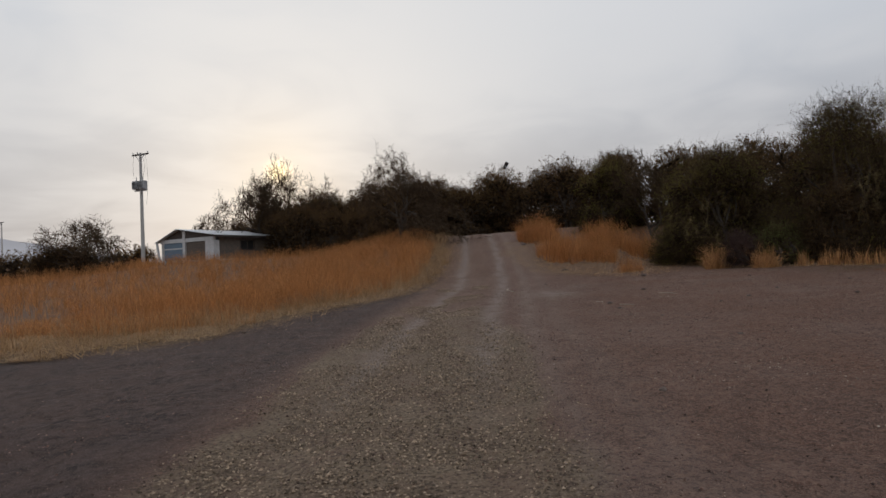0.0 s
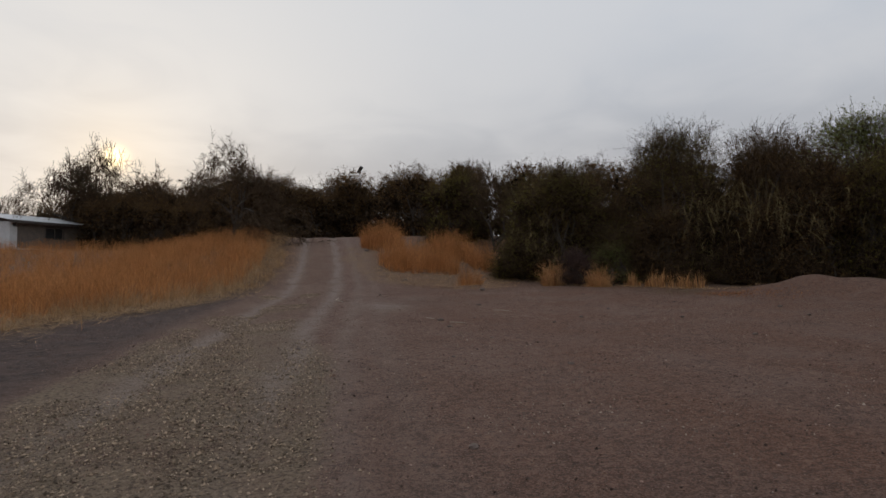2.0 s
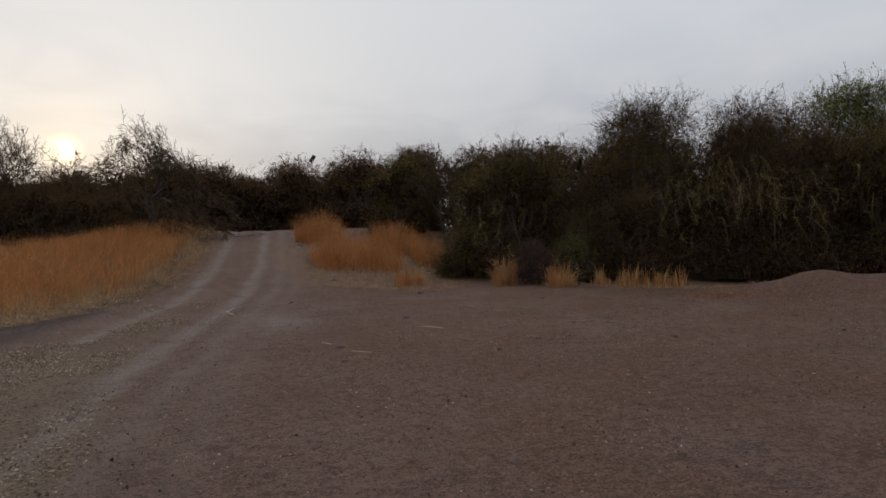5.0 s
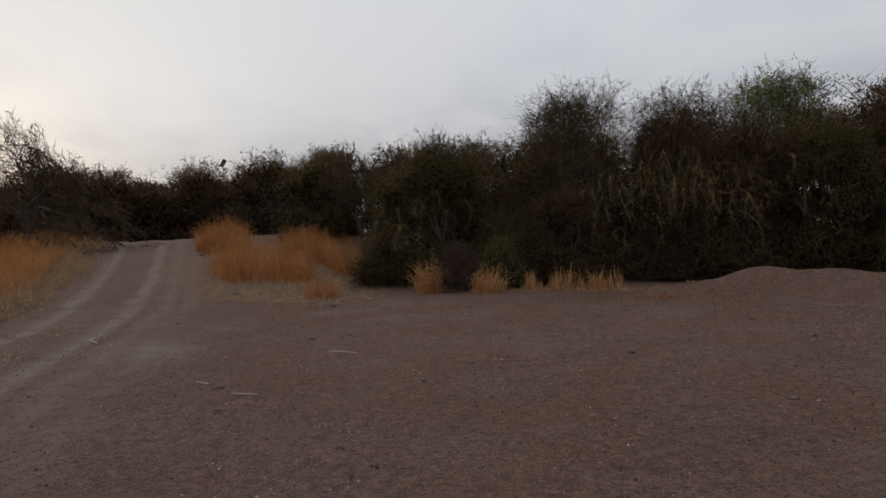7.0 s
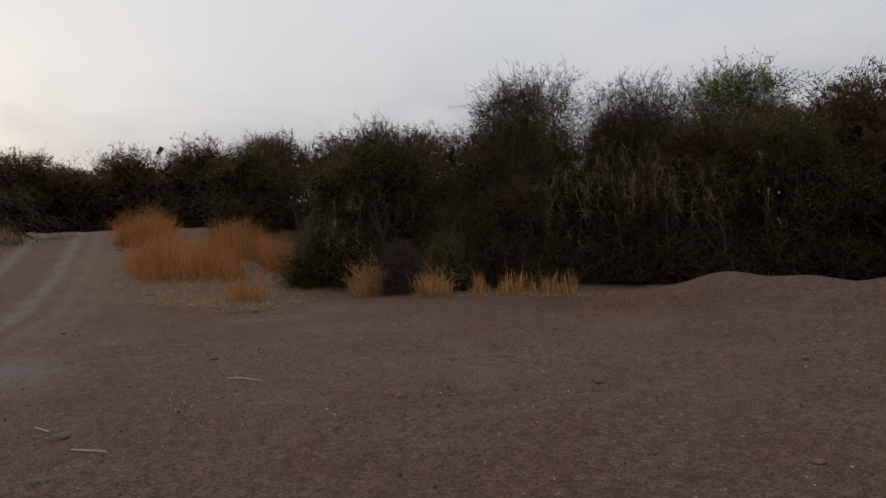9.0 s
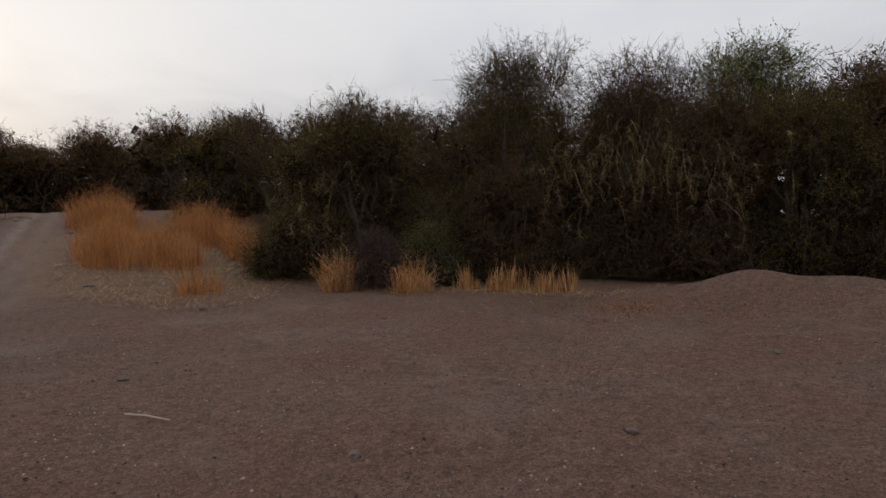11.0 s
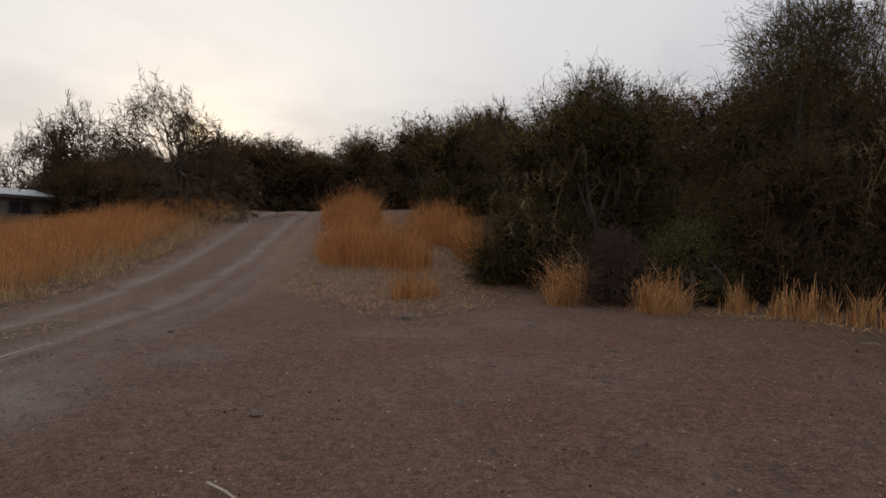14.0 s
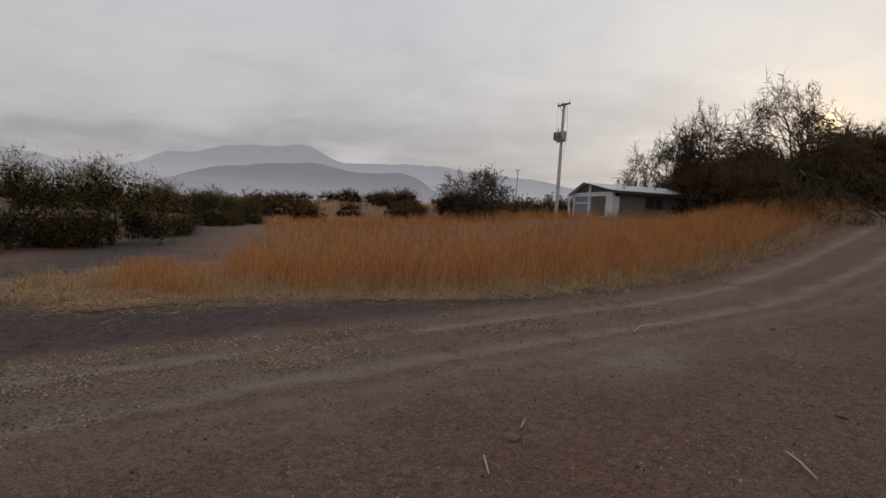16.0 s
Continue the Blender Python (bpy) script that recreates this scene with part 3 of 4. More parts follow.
def branching(rng, start, way, length, radius, depth, paths, weep=0.0, spread_by=0.55, fine=0.007):
    """Adds a limb and its branches to paths."""
    steps = 5
    pts, p, d = [], np.array(start, float), np.array(way, float)
    for k in range(steps):
        pts.append((*p, radius * (1 - 0.45 * k / (steps - 1))))
        d = d + rng.normal(size=3) * 0.16
        d[2] -= weep * (0.10 if depth > 1 else 0.42)
        d /= np.linalg.norm(d)
        p = p + d * length / (steps - 1)
    paths.append(np.array(pts))
    if depth == 0:
        return
    kids = rng.integers(3, 5) if depth > 1 else rng.integers(3, 6)
    for k in range(kids):
        at = np.array(pts[rng.integers(2, steps)][:3]) if k else np.array(pts[-1][:3])
        side = rng.normal(size=3)
        side -= d * (side @ d)
        side /= np.linalg.norm(side) + 1e-9
        nd = d * (1 - spread_by * 0.5) + side * spread_by + np.array([0, 0, 0.12])
        nd /= np.linalg.norm(nd)
        branching(rng, at, nd, length * rng.uniform(0.62, 0.86), max(radius * 0.52, fine), depth - 1, paths, weep, spread_by, fine)


def make_bare_tree(name, m, tall, seed, label, trunks=1, weep=0.0, depth=5, group="", spread_by=0.55, thick=0.13, fine=0.007, wide=0.0):
    rng = np.random.default_rng(seed)
    ob = empty(name, m, label, "tree", group)
    paths = []
    for k in range(trunks):
        ang = rng.uniform(0, 2 * math.pi)
        lean = 0.0 if trunks == 1 else 0.35
        branching(rng, (0.15 * k * math.cos(ang), 0.15 * k * math.sin(ang), -0.2), (lean * math.cos(ang), lean * math.sin(ang), 1.0), tall * 0.36, thick, depth, paths, weep, spread_by, fine)
    grow = tall / max(p[:, 2].max() for p in paths)
    for p in paths:
        p[:, :3] *= grow
    if wide:
        # set the crown over the foot and give it its breadth
        tips = np.array([p[-1, :3] for p in paths])
        mid = tips[:, :2].mean(0)
        k = wide / np.percentile(np.hypot(*(tips[:, :2] - mid).T), 93)
        for p in paths:
            f = np.clip(p[:, 2:3] / tall, 0, 1)
            p[:, :2] = (p[:, :2] - mid * f) * (1 + (k - 1) * f)
    trunk = [p for p in paths if p[0, 3] > thick * 0.4]
    rest = [p for p in paths if p[0, 3] <= thick * 0.4]
    mesh_object("trunk", *tubes(trunk, 7), M_BARK, ob, True, "forked grey-brown trunk and limbs")
    tagged(mesh_object("branch_tangle", *tubes(rest, 3), M_TWIG, ob, False, "leafless twigs"), kind="stuff")
    return ob


def grass_mesh(rng, xs, ys, low, high, width=0.007, lean=0.28, heads=True, part_height=1.0, outward=None):
    """Blades standing at the given places, bent by the wind, with thin seed heads."""
    n = len(xs)
    start = np.column_stack([xs, ys, height(xs, ys) - 0.02])
    h = (low + (high - low) * rng.uniform(0, 1, n) ** 0.8) * part_height
    ang = rng.uniform(0, 2 * math.pi, n) if outward is None else outward + rng.normal(size=n) * 0.7
    tilt = np.abs(rng.normal(size=n)) * lean
    end = start + np.stack([np.cos(ang) * tilt * h, np.sin(ang) * tilt * h, h * np.cos(tilt * 0.6)], 1)
    bend = np.stack([-np.cos(ang) * tilt * h * 0.12, -np.sin(ang) * tilt * h * 0.12, 0.04 * h], 1)
    body = ribbons(start, end, bend, width * rng.uniform(0.7, 1.5, n), rng)
    if not heads:
        return body
    plumes = [body]
    for turn in (0.0, 2.1):
        k = rng.uniform(size=n) < 0.75
        c = k.sum()
        tip = start[k] + (end - start)[k] * rng.uniform(0.72, 0.98, c)[:, None]
        out = ang[k] + turn + rng.normal(size=c) * 0.9
        reach = h[k] * rng.uniform(0.08, 0.22, c)
        up = tip + np.stack([np.cos(out) * reach, np.sin(out) * reach, reach * rng.uniform(0.2, 1.4, c)], 1)
        plumes.append(ribbons(tip, up, np.zeros_like(up), width * rng.uniform(0.5, 1.0, c), rng, 1))
    return joined(*plumes)


def litter_mesh(rng, xs, ys, long=0.22):
    """Fallen straw that lies on the ground."""
    n = len(xs)
    ang = rng.uniform(0, 2 * math.pi, n)
    ln = long * rng.uniform(0.4, 1.5, n)
    x2, y2 = xs + np.cos(ang) * ln, ys + np.sin(ang) * ln
    a = np.column_stack([xs, ys, height(xs, ys) + rng.uniform(0.012, 0.05, n)])
    b = np.column_stack([x2, y2, height(x2, y2) + rng.uniform(0.012, 0.09, n)])
    side = np.stack([-np.sin(ang), np.cos(ang), np.zeros(n)], 1) * rng.uniform(0.0025, 0.006, n)[:, None]
    verts = np.stack([a - side, a + side, b + side, b - side], 1).reshape(-1, 3)
    return verts, np.arange(4 * n).reshape(-1, 4)


def tufted(rng, xs, ys, blades, radius=0.10):
    """Spreads each place into a bunch of blades; gives their places, way out and height as a part of the tallest."""
    n = len(xs)
    who = rng.integers(0, n, n * blades)
    ang, out = rng.uniform(0, 2 * math.pi, n * blades), np.abs(rng.normal(size=n * blades))
    size = (0.38 + 0.80 * rng.uniform(0, 1, n) ** 0.8)[who]
    return xs[who] + np.cos(ang) * out * radius * size, ys[who] + np.sin(ang) * out * radius * size, ang, size * np.exp(-0.10 * out * out)


def field_points(rng, n, y0, y1, deep, shift=0.0, power=1.0):
    """Places in the field: near its edge along the track, thinning inward."""
    ys = rng.uniform(y0, y1, n)
    xs = along(FIELD_EDGE, ys) + shift - deep * rng.uniform(0, 1, n) ** power
    return xs, ys


def grow_field():
    rng = np.random.default_rng(11)
    patch = lambda x, y, f=0.55, k=2.0: np.array([noise.noise((a * f, b * f, k)) for a, b in zip(x, y)])
    xs, ys = field_points(rng, 3300, 15.6, 42, 8.0, 0.15, 1.25)
    p, q = patch(xs, ys), patch(xs, ys, 1.6, 6.0)
    rim = along(FIELD_EDGE, ys) - xs
    ok = (q > -0.38) & (rim > 0.3 * p) & (ys > field_low(xs) + 0.6 * q)
    bx, by, out, part_of = tufted(rng, xs[ok], ys[ok], 15, 0.11)
    pick = np.array([noise.noise((a * 0.55, b * 0.55, 2.0)) for a, b in zip(bx, by)])
    near = grass_mesh(rng, bx, by, 0.45, 0.95, 0.0060, 0.42, part_height=part_of * (0.95 + 0.45 * pick), outward=out)
    n = 4600
    xs, ys = rng.uniform(-36, -1, n), 16 + 46 * rng.uniform(0, 1, n) ** 1.1
    p, q = patch(xs, ys, 0.35), patch(xs, ys, 1.0, 6.0)
    ok = (xs < along(FIELD_EDGE, ys) - 1.2) & (ys > field_low(xs) + 0.8 * q) & (q > -0.45) & ((xs < -27) | (xs > -13) | (ys < 53.5))
    bx, by, out, part_of = tufted(rng, xs[ok], ys[ok], 13, 0.20)
    deep = grass_mesh(rng, bx, by, 0.45, 0.95, 0.0105, 0.42, part_height=part_of, outward=out)
    n = 30000
    xs, ys = rng.uniform(-170, -24, n), rng.uniform(34, 170, n)
    ok = (ys > field_low(xs) - 0.25 * (-xs - 40).clip(0)) & (patch(xs, ys, 0.08) > -0.2)
    far = grass_mesh(rng, xs[ok], ys[ok], 0.4, 0.8, 0.07, heads=False)
    tagged(mesh_object("dry_grass_field", *joined(near, deep, far), M_GRASS), "tall dry golden-brown grass covering the field", "grass", kind="stuff")
    xs, ys = field_points(rng, 52000, 11.2, 44, 3.6, 2.2)
    ok = (xs < along(STRAW_EDGE, ys) + 0.5 * rng.normal(size=len(xs))) & (xs > -12)
    litter = litter_mesh(rng, xs[ok], ys[ok], 0.2)
    n = 15000
    xs, ys = rng.uniform(-13, -4.6, n), rng.normal(0, 1.0, n)
    ys = 15.0 + 0.25 * (-7 - xs) + ys
    tagged(mesh_object("straw_litter", *joined(litter, litter_mesh(rng, xs, ys, 0.22)), M_STRAW), "flattened pale straw along the field edge", "straw", kind="stuff")
    # flattened straw and short bent stalks between the field and the track
    n = 15000
    sx, sy = rng.uniform(-11, -1.5, n), rng.uniform(11.2, 19.5, n)
    inside = along(STRAW_EDGE, sy) - sx
    ok = (inside > 0.5 * rng.normal(size=n)) & (patch(sx, sy, 0.8, 14.0) > rng.uniform(-0.7, 0.3, n))
    bed = litter_mesh(rng, sx[ok], sy[ok], 0.3)
    ok = (inside > 0.7 + 0.6 * rng.uniform(size=n)) & (patch(sx, sy, 1.1, 17.0) > rng.uniform(-0.3, 0.7, n))
    bent = grass_mesh(rng, sx[ok], sy[ok], 0.10, 0.42, 0.008, 0.9, False)
    tagged(mesh_object("flattened_straw", *joined(bed, bent), M_STRAW), "flattened straw and bent stalks before the field", "straw", kind="stuff")
    # broken pale stalks that lean out of the edge
    xs, ys = field_points(rng, 9000, 12.6, 42, 2.0, 1.1, 0.8)
    q = patch(xs, ys, 0.9, 9.0)
    ok = (q > -0.15) & (xs > -12) & (xs < along(STRAW_EDGE, ys) + 0.2)
    tagged(mesh_object("leaning_stalks", *grass_mesh(rng, xs[ok], ys[ok], 0.16, 0.62, 0.008, 0.85, False), M_STRAW), "broken pale stalks leaning out of the grass", "straw", kind="stuff")
    n = 2600
    xs = np.concatenate([rng.normal(-7.4, 1.2, n), rng.normal(-10.2, 1.1, n)])
    ys = np.concatenate([rng.normal(14.9, 0.45, n), rng.normal(15.9, 0.5, n)])
    q = patch(xs, ys, 1.2, 3.0)
    tagged(mesh_object("low_dry_grass", *grass_mesh(rng, xs[q > -0.1], ys[q > -0.1], 0.15, 0.50, 0.006, 0.45), M_GRASS), "thin low dry grass beside the side road", "grass", kind="stuff")


grow_field()


def make_clump(name, x, y, rx, ry, n, low, high, seed, label, mat=None, width=0.007, lean=0.28, heads=True, group=""):
    rng = np.random.default_rng(seed)
    bunch = 16
    k = max(n // bunch, 3)
    ang, out = rng.uniform(0, 2 * math.pi, k), np.sqrt(rng.uniform(0, 1, k))
    bx, by, way, part_of = tufted(rng, x + rx * out * np.cos(ang), y + ry * out * np.sin(ang), bunch, 0.09)
    far_out = np.hypot((bx - x) / rx, (by - y) / ry)
    v, f = grass_mesh(rng, bx, by, low, high, width, lean * 1.4, heads, part_height=part_of * (1.05 - 0.35 * np.minimum(far_out, 1.2) ** 2), outward=way)
    base = np.array([x, y, float(height(x, y))])
    ob = mesh_object(name, v - base, f, mat or M_GRASS)
    ob.location = base
    return tagged(ob, label, "grass", group)


def grow_clumps():
    tall = "tall dry golden grass clump beside the gravel track"
    for k, (x, y, rx, ry, n, low, high) in enumerate(((5.6, 35.0, 1.1, 1.6, 3600, 0.7, 1.5), (5.9, 29.2, 1.25, 2.4, 4000, 0.5, 1.25), (7.1, 27.6, 0.75, 1.6, 2000, 0.4, 1.0), (8.5, 31.8, 1.1, 2.2, 3000, 0.7, 1.3), (9.1, 28.2, 0.55, 1.9, 1700, 0.6, 1.25))):
        make_clump("grass_clump", x, y, rx, ry, n, low, high, 30 + k, tall, group="grass beside the track")
    make_clump("grass_tuft", 7.0, 22.6, 0.55, 0.45, 600, 0.3, 0.75, 40, "small dry grass tuft in scattered straw", group="tufts before the thicket")
    coarse = "coarse pale dry weed tuft before the thicket"
    make_clump("grass_tuft", 9.55, 21.4, 0.40, 0.35, 900, 0.35, 0.95, 41, coarse, M_WEED, 0.009, 0.34, True, "tufts before the thicket")
    make_clump("grass_tuft", 10.55, 20.1, 0.40, 0.34, 800, 0.25, 0.78, 42, coarse, M_WEED, 0.009, 0.36, True, "tufts before the thicket")
    for k, (x, y) in enumerate(((11.65, 19.75), (12.0, 19.2), (12.3, 18.9), (12.6, 18.5), (12.9, 18.2))):
        make_clump("grass_tuft", x, y, 0.26, 0.22, 150, 0.25, 0.66, 43 + k, "row of pale upright dry stalks", M_WEED, 0.017, 0.16, False, "tufts before the thicket")
    rng = np.random.default_rng(50)
    ang, out = rng.uniform(0, 2 * math.pi, 9000), np.sqrt(rng.uniform(0, 1, 9000))
    xs, ys = 6.9 + 2.6 * out * np.cos(ang), 27.0 + 6.6 * out * np.sin(ang)
    a = litter_mesh(rng, xs, ys, 0.13)
    xs = along(SHRUB_EDGE, ys2 := rng.uniform(16.5, 24, 1600)) + rng.normal(-0.3, 0.35, 1600)
    tagged(mesh_object("straw_litter", *joined(a, litter_mesh(rng, xs, ys2, 0.16)), M_STRAW), "trampled straw round the grass clumps", "straw", kind="stuff")


grow_clumps()

THICKET = "plants of the dense thicket"
GREEN_BUSH = "dense olive-green thorn bush with twiggy top"
# the dome bush, the tall tree bushes and what fills between them
dome = make_bush("thorn_bush", spot(10.75, 23.5), 4.3, 2.4, 101, 5200, 36000, 0.018, 7500, 16, reach=1.4, label="rounded olive-green thorn bush with twiggy crown", group=THICKET, low=0.02, core=0.085, shoots=230)
tree_a = make_bush("thorn_tree", spot(14.6, 21.7), 5.62, 2.6, 102, 5200, 26000, 0.017, 4600, 15, reach=1.7, label="tall olive thorn tree with drooping thin branches", category="tree", group=THICKET, droop=0.4, low=0.30, shoots=330, core=0.075)
tree_b = make_bush("thorn_tree", spot(17.2, 20.0), 5.45, 2.8, 103, 5000, 25000, 0.018, 5200, 15, reach=1.6, mats=(M_LEAF_BROWN, M_TWIG), label="tall brownish thorn tree with dry hanging branches", category="tree", group=THICKET, droop=0.45, low=0.28, shoots=300, core=0.075)
make_bush("leafy_tree", spot(20.2, 19.4), 6.3, 2.0, 104, 2200, 17000, 0.036, 1200, 11, mats=(M_LEAF_PALE, M_TWIG), label="slender pale green leafy tree behind thorn bushes", category="tree", group=THICKET, shoots=80, low=0.35, core=0.1)
make_bush("thorn_bush", spot(18.6, 16.6), 4.3, 2.1, 105, 3600, 26000, 0.022, 5600, 12, label="dense dark green bush behind the dirt bank", group=THICKET, low=0.0, droop=0.3, core=0.09)
make_bush("thorn_bush", spot(17.3, 17.9), 4.4, 1.8, 116, 2800, 15000, 0.022, 5200, 11, mats=(M_LEAF_BROWN, M_TWIG), label="dark brown bush behind the dirt bank", group=THICKET, low=0.0, droop=0.3, core=0.09)
make_bush("thorn_bush", spot(19.2, 17.4), 4.6, 2.0, 117, 2000, 10000, 0.026, 4200, 11, label="dark green bush filling the thicket behind the bank", group=THICKET, low=0.0, core=0.11)
make_bush("thorn_bush", spot(20.2, 12.6), 5.0, 2.6, 106, 2200, 15000, 0.030, 3800, 11, label=GREEN_BUSH, group=THICKET, low=0.0, core=0.12)
make_bush("thorn_bush", spot(21.0, 7.6), 4.8, 2.7, 107, 1800, 12000, 0.034, 3200, 11, label=GREEN_BUSH, group=THICKET, low=0.0, core=0.13)
make_bush("thorn_bush", spot(13.0, 23.6), 3.0, 1.7, 108, 2600, 15000, 0.021, 4200, 10, mats=(M_LEAF_BROWN, M_TWIG), label="brown half-dry bush between taller thorn trees", group=THICKET, low=0.0, core=0.085, shoots=90)
make_bush("thorn_bush", spot(13.5, 20.6), 2.6, 1.5, 109, 2600, 12000, 0.021, 4400, 10, mats=(M_LEAF_BROWN, M_TWIG), label="dark brown tangled undergrowth bush", group=THICKET, low=0.0, core=0.085)
make_bush("thorn_bush", spot(16.5, 19.3), 2.9, 1.6, 110, 2600, 12000, 0.021, 4600, 10, mats=(M_LEAF_BROWN, M_TWIG), label="dark brown tangled undergrowth bush", group=THICKET, low=0.0, droop=0.5, core=0.085)
make_bush("thorn_bush", spot(17.0, 21.6), 3.4, 2.2, 115, 1800, 8000, 0.03, 4200, 10, mats=(M_LEAF_BROWN, M_TWIG), label="dark undergrowth bush deep in the thicket", group=THICKET, low=0.0, core=0.13)
make_bush("thorn_bush", spot(12.3, 21.9), 2.0, 1.2, 111, 1900, 11000, 0.019, 2600, 9, label="low green thorn bush before the thicket", group=THICKET, low=0.0, core=0.075)
make_bush("thorn_bush", spot(11.45, 20.8), 1.3, 0.8, 112, 1300, 9000, 0.016, 900, 8, mats=(M_LEAF_PALE, M_TWIG), label="small fresh green thorn shrub among dry weeds", category="shrub", group=THICKET, low=0.0, twig_len=0.4, core=0.06, shoots=30)
make_bush("dead_shrub", spot(10.3, 21.2), 1.1, 0.7, 113, 2000, 3000, 0.012, 700, 8, mats=(M_DEAD, M_DEAD), label="dead dark reddish shrub between dry tufts", category="shrub", group=THICKET, low=0.0, twig_len=0.4, core=0.05, shoots=30)
make_bush("thorn_bush", spot(9.25, 24.1), 1.5, 1.0, 114, 1700, 10000, 0.019, 2200, 9, label="low dark thorn bush at the thicket edge", group=THICKET, low=0.0, core=0.075)

add_hanging_sprays(tree_b, (-2.6, -1.5, 2.9), (-0.6, -0.6, 0), 34, 1.15, 61)
add_hanging_sprays(tree_b, (-1.9, -2.3, 2.7), (-0.5, -0.7, 0), 30, 1.05, 62)
add_hanging_sprays(tree_b, (-0.6, -3.0, 2.3), (-0.5, -0.8, 0), 22, 0.9, 65)
add_hanging_sprays(tree_a, (-0.9, -2.6, 2.2), (-0.5, -0.8, 0), 22, 0.7, 63)
add_hanging_sprays(dome, (-1.5, -2.1, 1.7), (-0.5, -0.8, 0), 15, 0.6, 64)

# farther along the track
make_bare_tree("thorn_tree", spot(11.0, 32.3), 4.9, 120, "thin twiggy thorn tree with open crown", 2, 0.05, 6, THICKET, spread_by=0.62, thick=0.08, fine=0.010, wide=1.5)
make_bush("thorn_bush", spot(10.0, 35.8), 4.3, 2.3, 121, 2600, 16000, 0.028, 4200, 12, label=GREEN_BUSH, group=THICKET, low=0.0, core=0.12)
make_bush("thorn_bush", spot(12.6, 29.0), 4.2, 2.3, 122, 2600, 16000, 0.026, 4200, 12, label=GREEN_BUSH, group=THICKET, low=0.0, core=0.12)

far_bush = make_bush("thorn_tree", spot(9.3, 44.0), 5.0, 2.8, 130, 1000, 2200, 0.055, 1500, 12, mats=(M_LEAF_BROWN, M_TWIG), label="dark brown leafless-looking thorn tree in the far thicket", category="tree", group="far thicket trees", low=0.0, twig_len=0.8, core=0.22, shoots=120)
far_green = make_bush("thorn_tree", spot(8.8, 51.0), 5.2, 2.9, 131, 1000, 2200, 0.055, 1500, 12, mats=(M_LEAF_BROWN, M_TWIG), label="dark brown thorn tree in the far thicket", category="tree", group="far thicket trees", low=0.0, twig_len=0.9, core=0.22, shoots=150)
rng_far = random.Random(7)
for k in range(22):
    x = -15 + 1.15 * k + rng_far.uniform(-0.7, 0.7)
    y = 58 + rng_far.uniform(-2, 6) + 0.02 * (x - 2) ** 2
    s = rng_far.uniform(0.9, 1.25)
    copy_thing(far_bush if k % 3 else far_green, spot(x, y, 0.1, rng_far.uniform(0, 360))).scale = (s * 1.15, s * 1.15, s * rng_far.uniform(0.85, 1.15))
for x, y, s in ((11.8, 40, 0.9), (13.5, 47, 1.05), (12, 54, 1.05), (14.5, 37, 0.9), (16, 31, 0.95), (17, 26, 1.0), (21, 24, 1.1), (24, 18, 1.15), (25, 11, 1.15), (13.4, 27.0, 0.8), (15.6, 24.6, 0.85), (19.2, 22.6, 0.95), (22.4, 16.2, 1.0), (22.6, 20.2, 1.05), (12.2, 25.6, 0.6), (15.9, 27.2, 0.9), (17.8, 24.2, 0.9), (20.8, 21.3, 0.9), (14.6, 33.2, 0.85), (18.6, 28.4, 0.95), (23.4, 27, 1.0), (27, 14, 1.1), (27, 20, 1.1), (26.4, 7, 1.1), (10.9, 47.5, 0.85), (9.6, 55, 0.95), (11.6, 38.2, 0.62), (20.4, 15.0, 0.72), (22.8, 12.2, 0.9), (21.9, 14.4, 0.8), (24.2, 14.6, 1.0), (19.6, 20.6, 0.7)):
    copy_thing(far_green, spot(x, y, 0.1, rng_far.uniform(0, 360))).scale = (s, s, s)

# trees about the field
make_bare_tree("bare_tree", spot(-2.5, 39.5), 6.7, 201, "bare weeping tree with thin hanging twigs", 3, 0.30, 6, thick=0.14, fine=0.010, spread_by=0.6, wide=2.3)
make_bare_tree("bare_tree", spot(-17.0, 62), 10.4, 202, "tall leafless tree behind the hut", 2, 0.1, 6, thick=0.2, spread_by=0.7, fine=0.016, wide=3.4)
make_bare_tree("bare_tree", spot(-12.9, 60), 9.6, 203, "leafless tree with wide spreading crown", 2, 0.1, 6, thick=0.16, spread_by=0.7, fine=0.016, wide=3.4)
make_bare_tree("bare_tree", spot(-24.5, 68), 6.2, 204, "small leafless tree behind the hut roof", 2, 0.1, 5, thick=0.12, fine=0.022, wide=2.0)
make_bare_tree("bare_tree", spot(-26.2, 45.5), 4.6, 205, "leafless many-branched tree at the field edge", 4, 0.05, 5, thick=0.1, spread_by=0.8, fine=0.014, wide=2.6)
for k, (x, y, s) in enumerate(((-8.5, 50.5, 0.78), (-11.5, 54.5, 0.82), (-5.8, 47.5, 0.66), (-14.5, 58, 0.8), (-6.5, 55, 0.95), (-3.2, 52, 0.9), (-10, 58, 0.95), (-18, 64, 0.95), (-13.2, 61, 1.1), (-16.2, 62.5, 1.0), (-25, 69, 0.72), (-21.5, 67.5, 0.85), (-31, 66, 0.6), (-36, 60, 0.55), (-40.5, 63, 0.6), (-45, 57, 0.5))):
    copy_thing(far_green if k % 2 else far_bush, spot(x, y, 0.1, 70 * k)).scale = (s, s, s)
make_bush("low_shrub", spot(-4.1, 40.3), 1.2, 1.0, 210, 900, 2500, 0.03, 500, 8, mats=(M_LEAF_BROWN, M_TWIG), label="dry brown shrub at a tree foot", category="shrub", low=0.0, shoots=20)
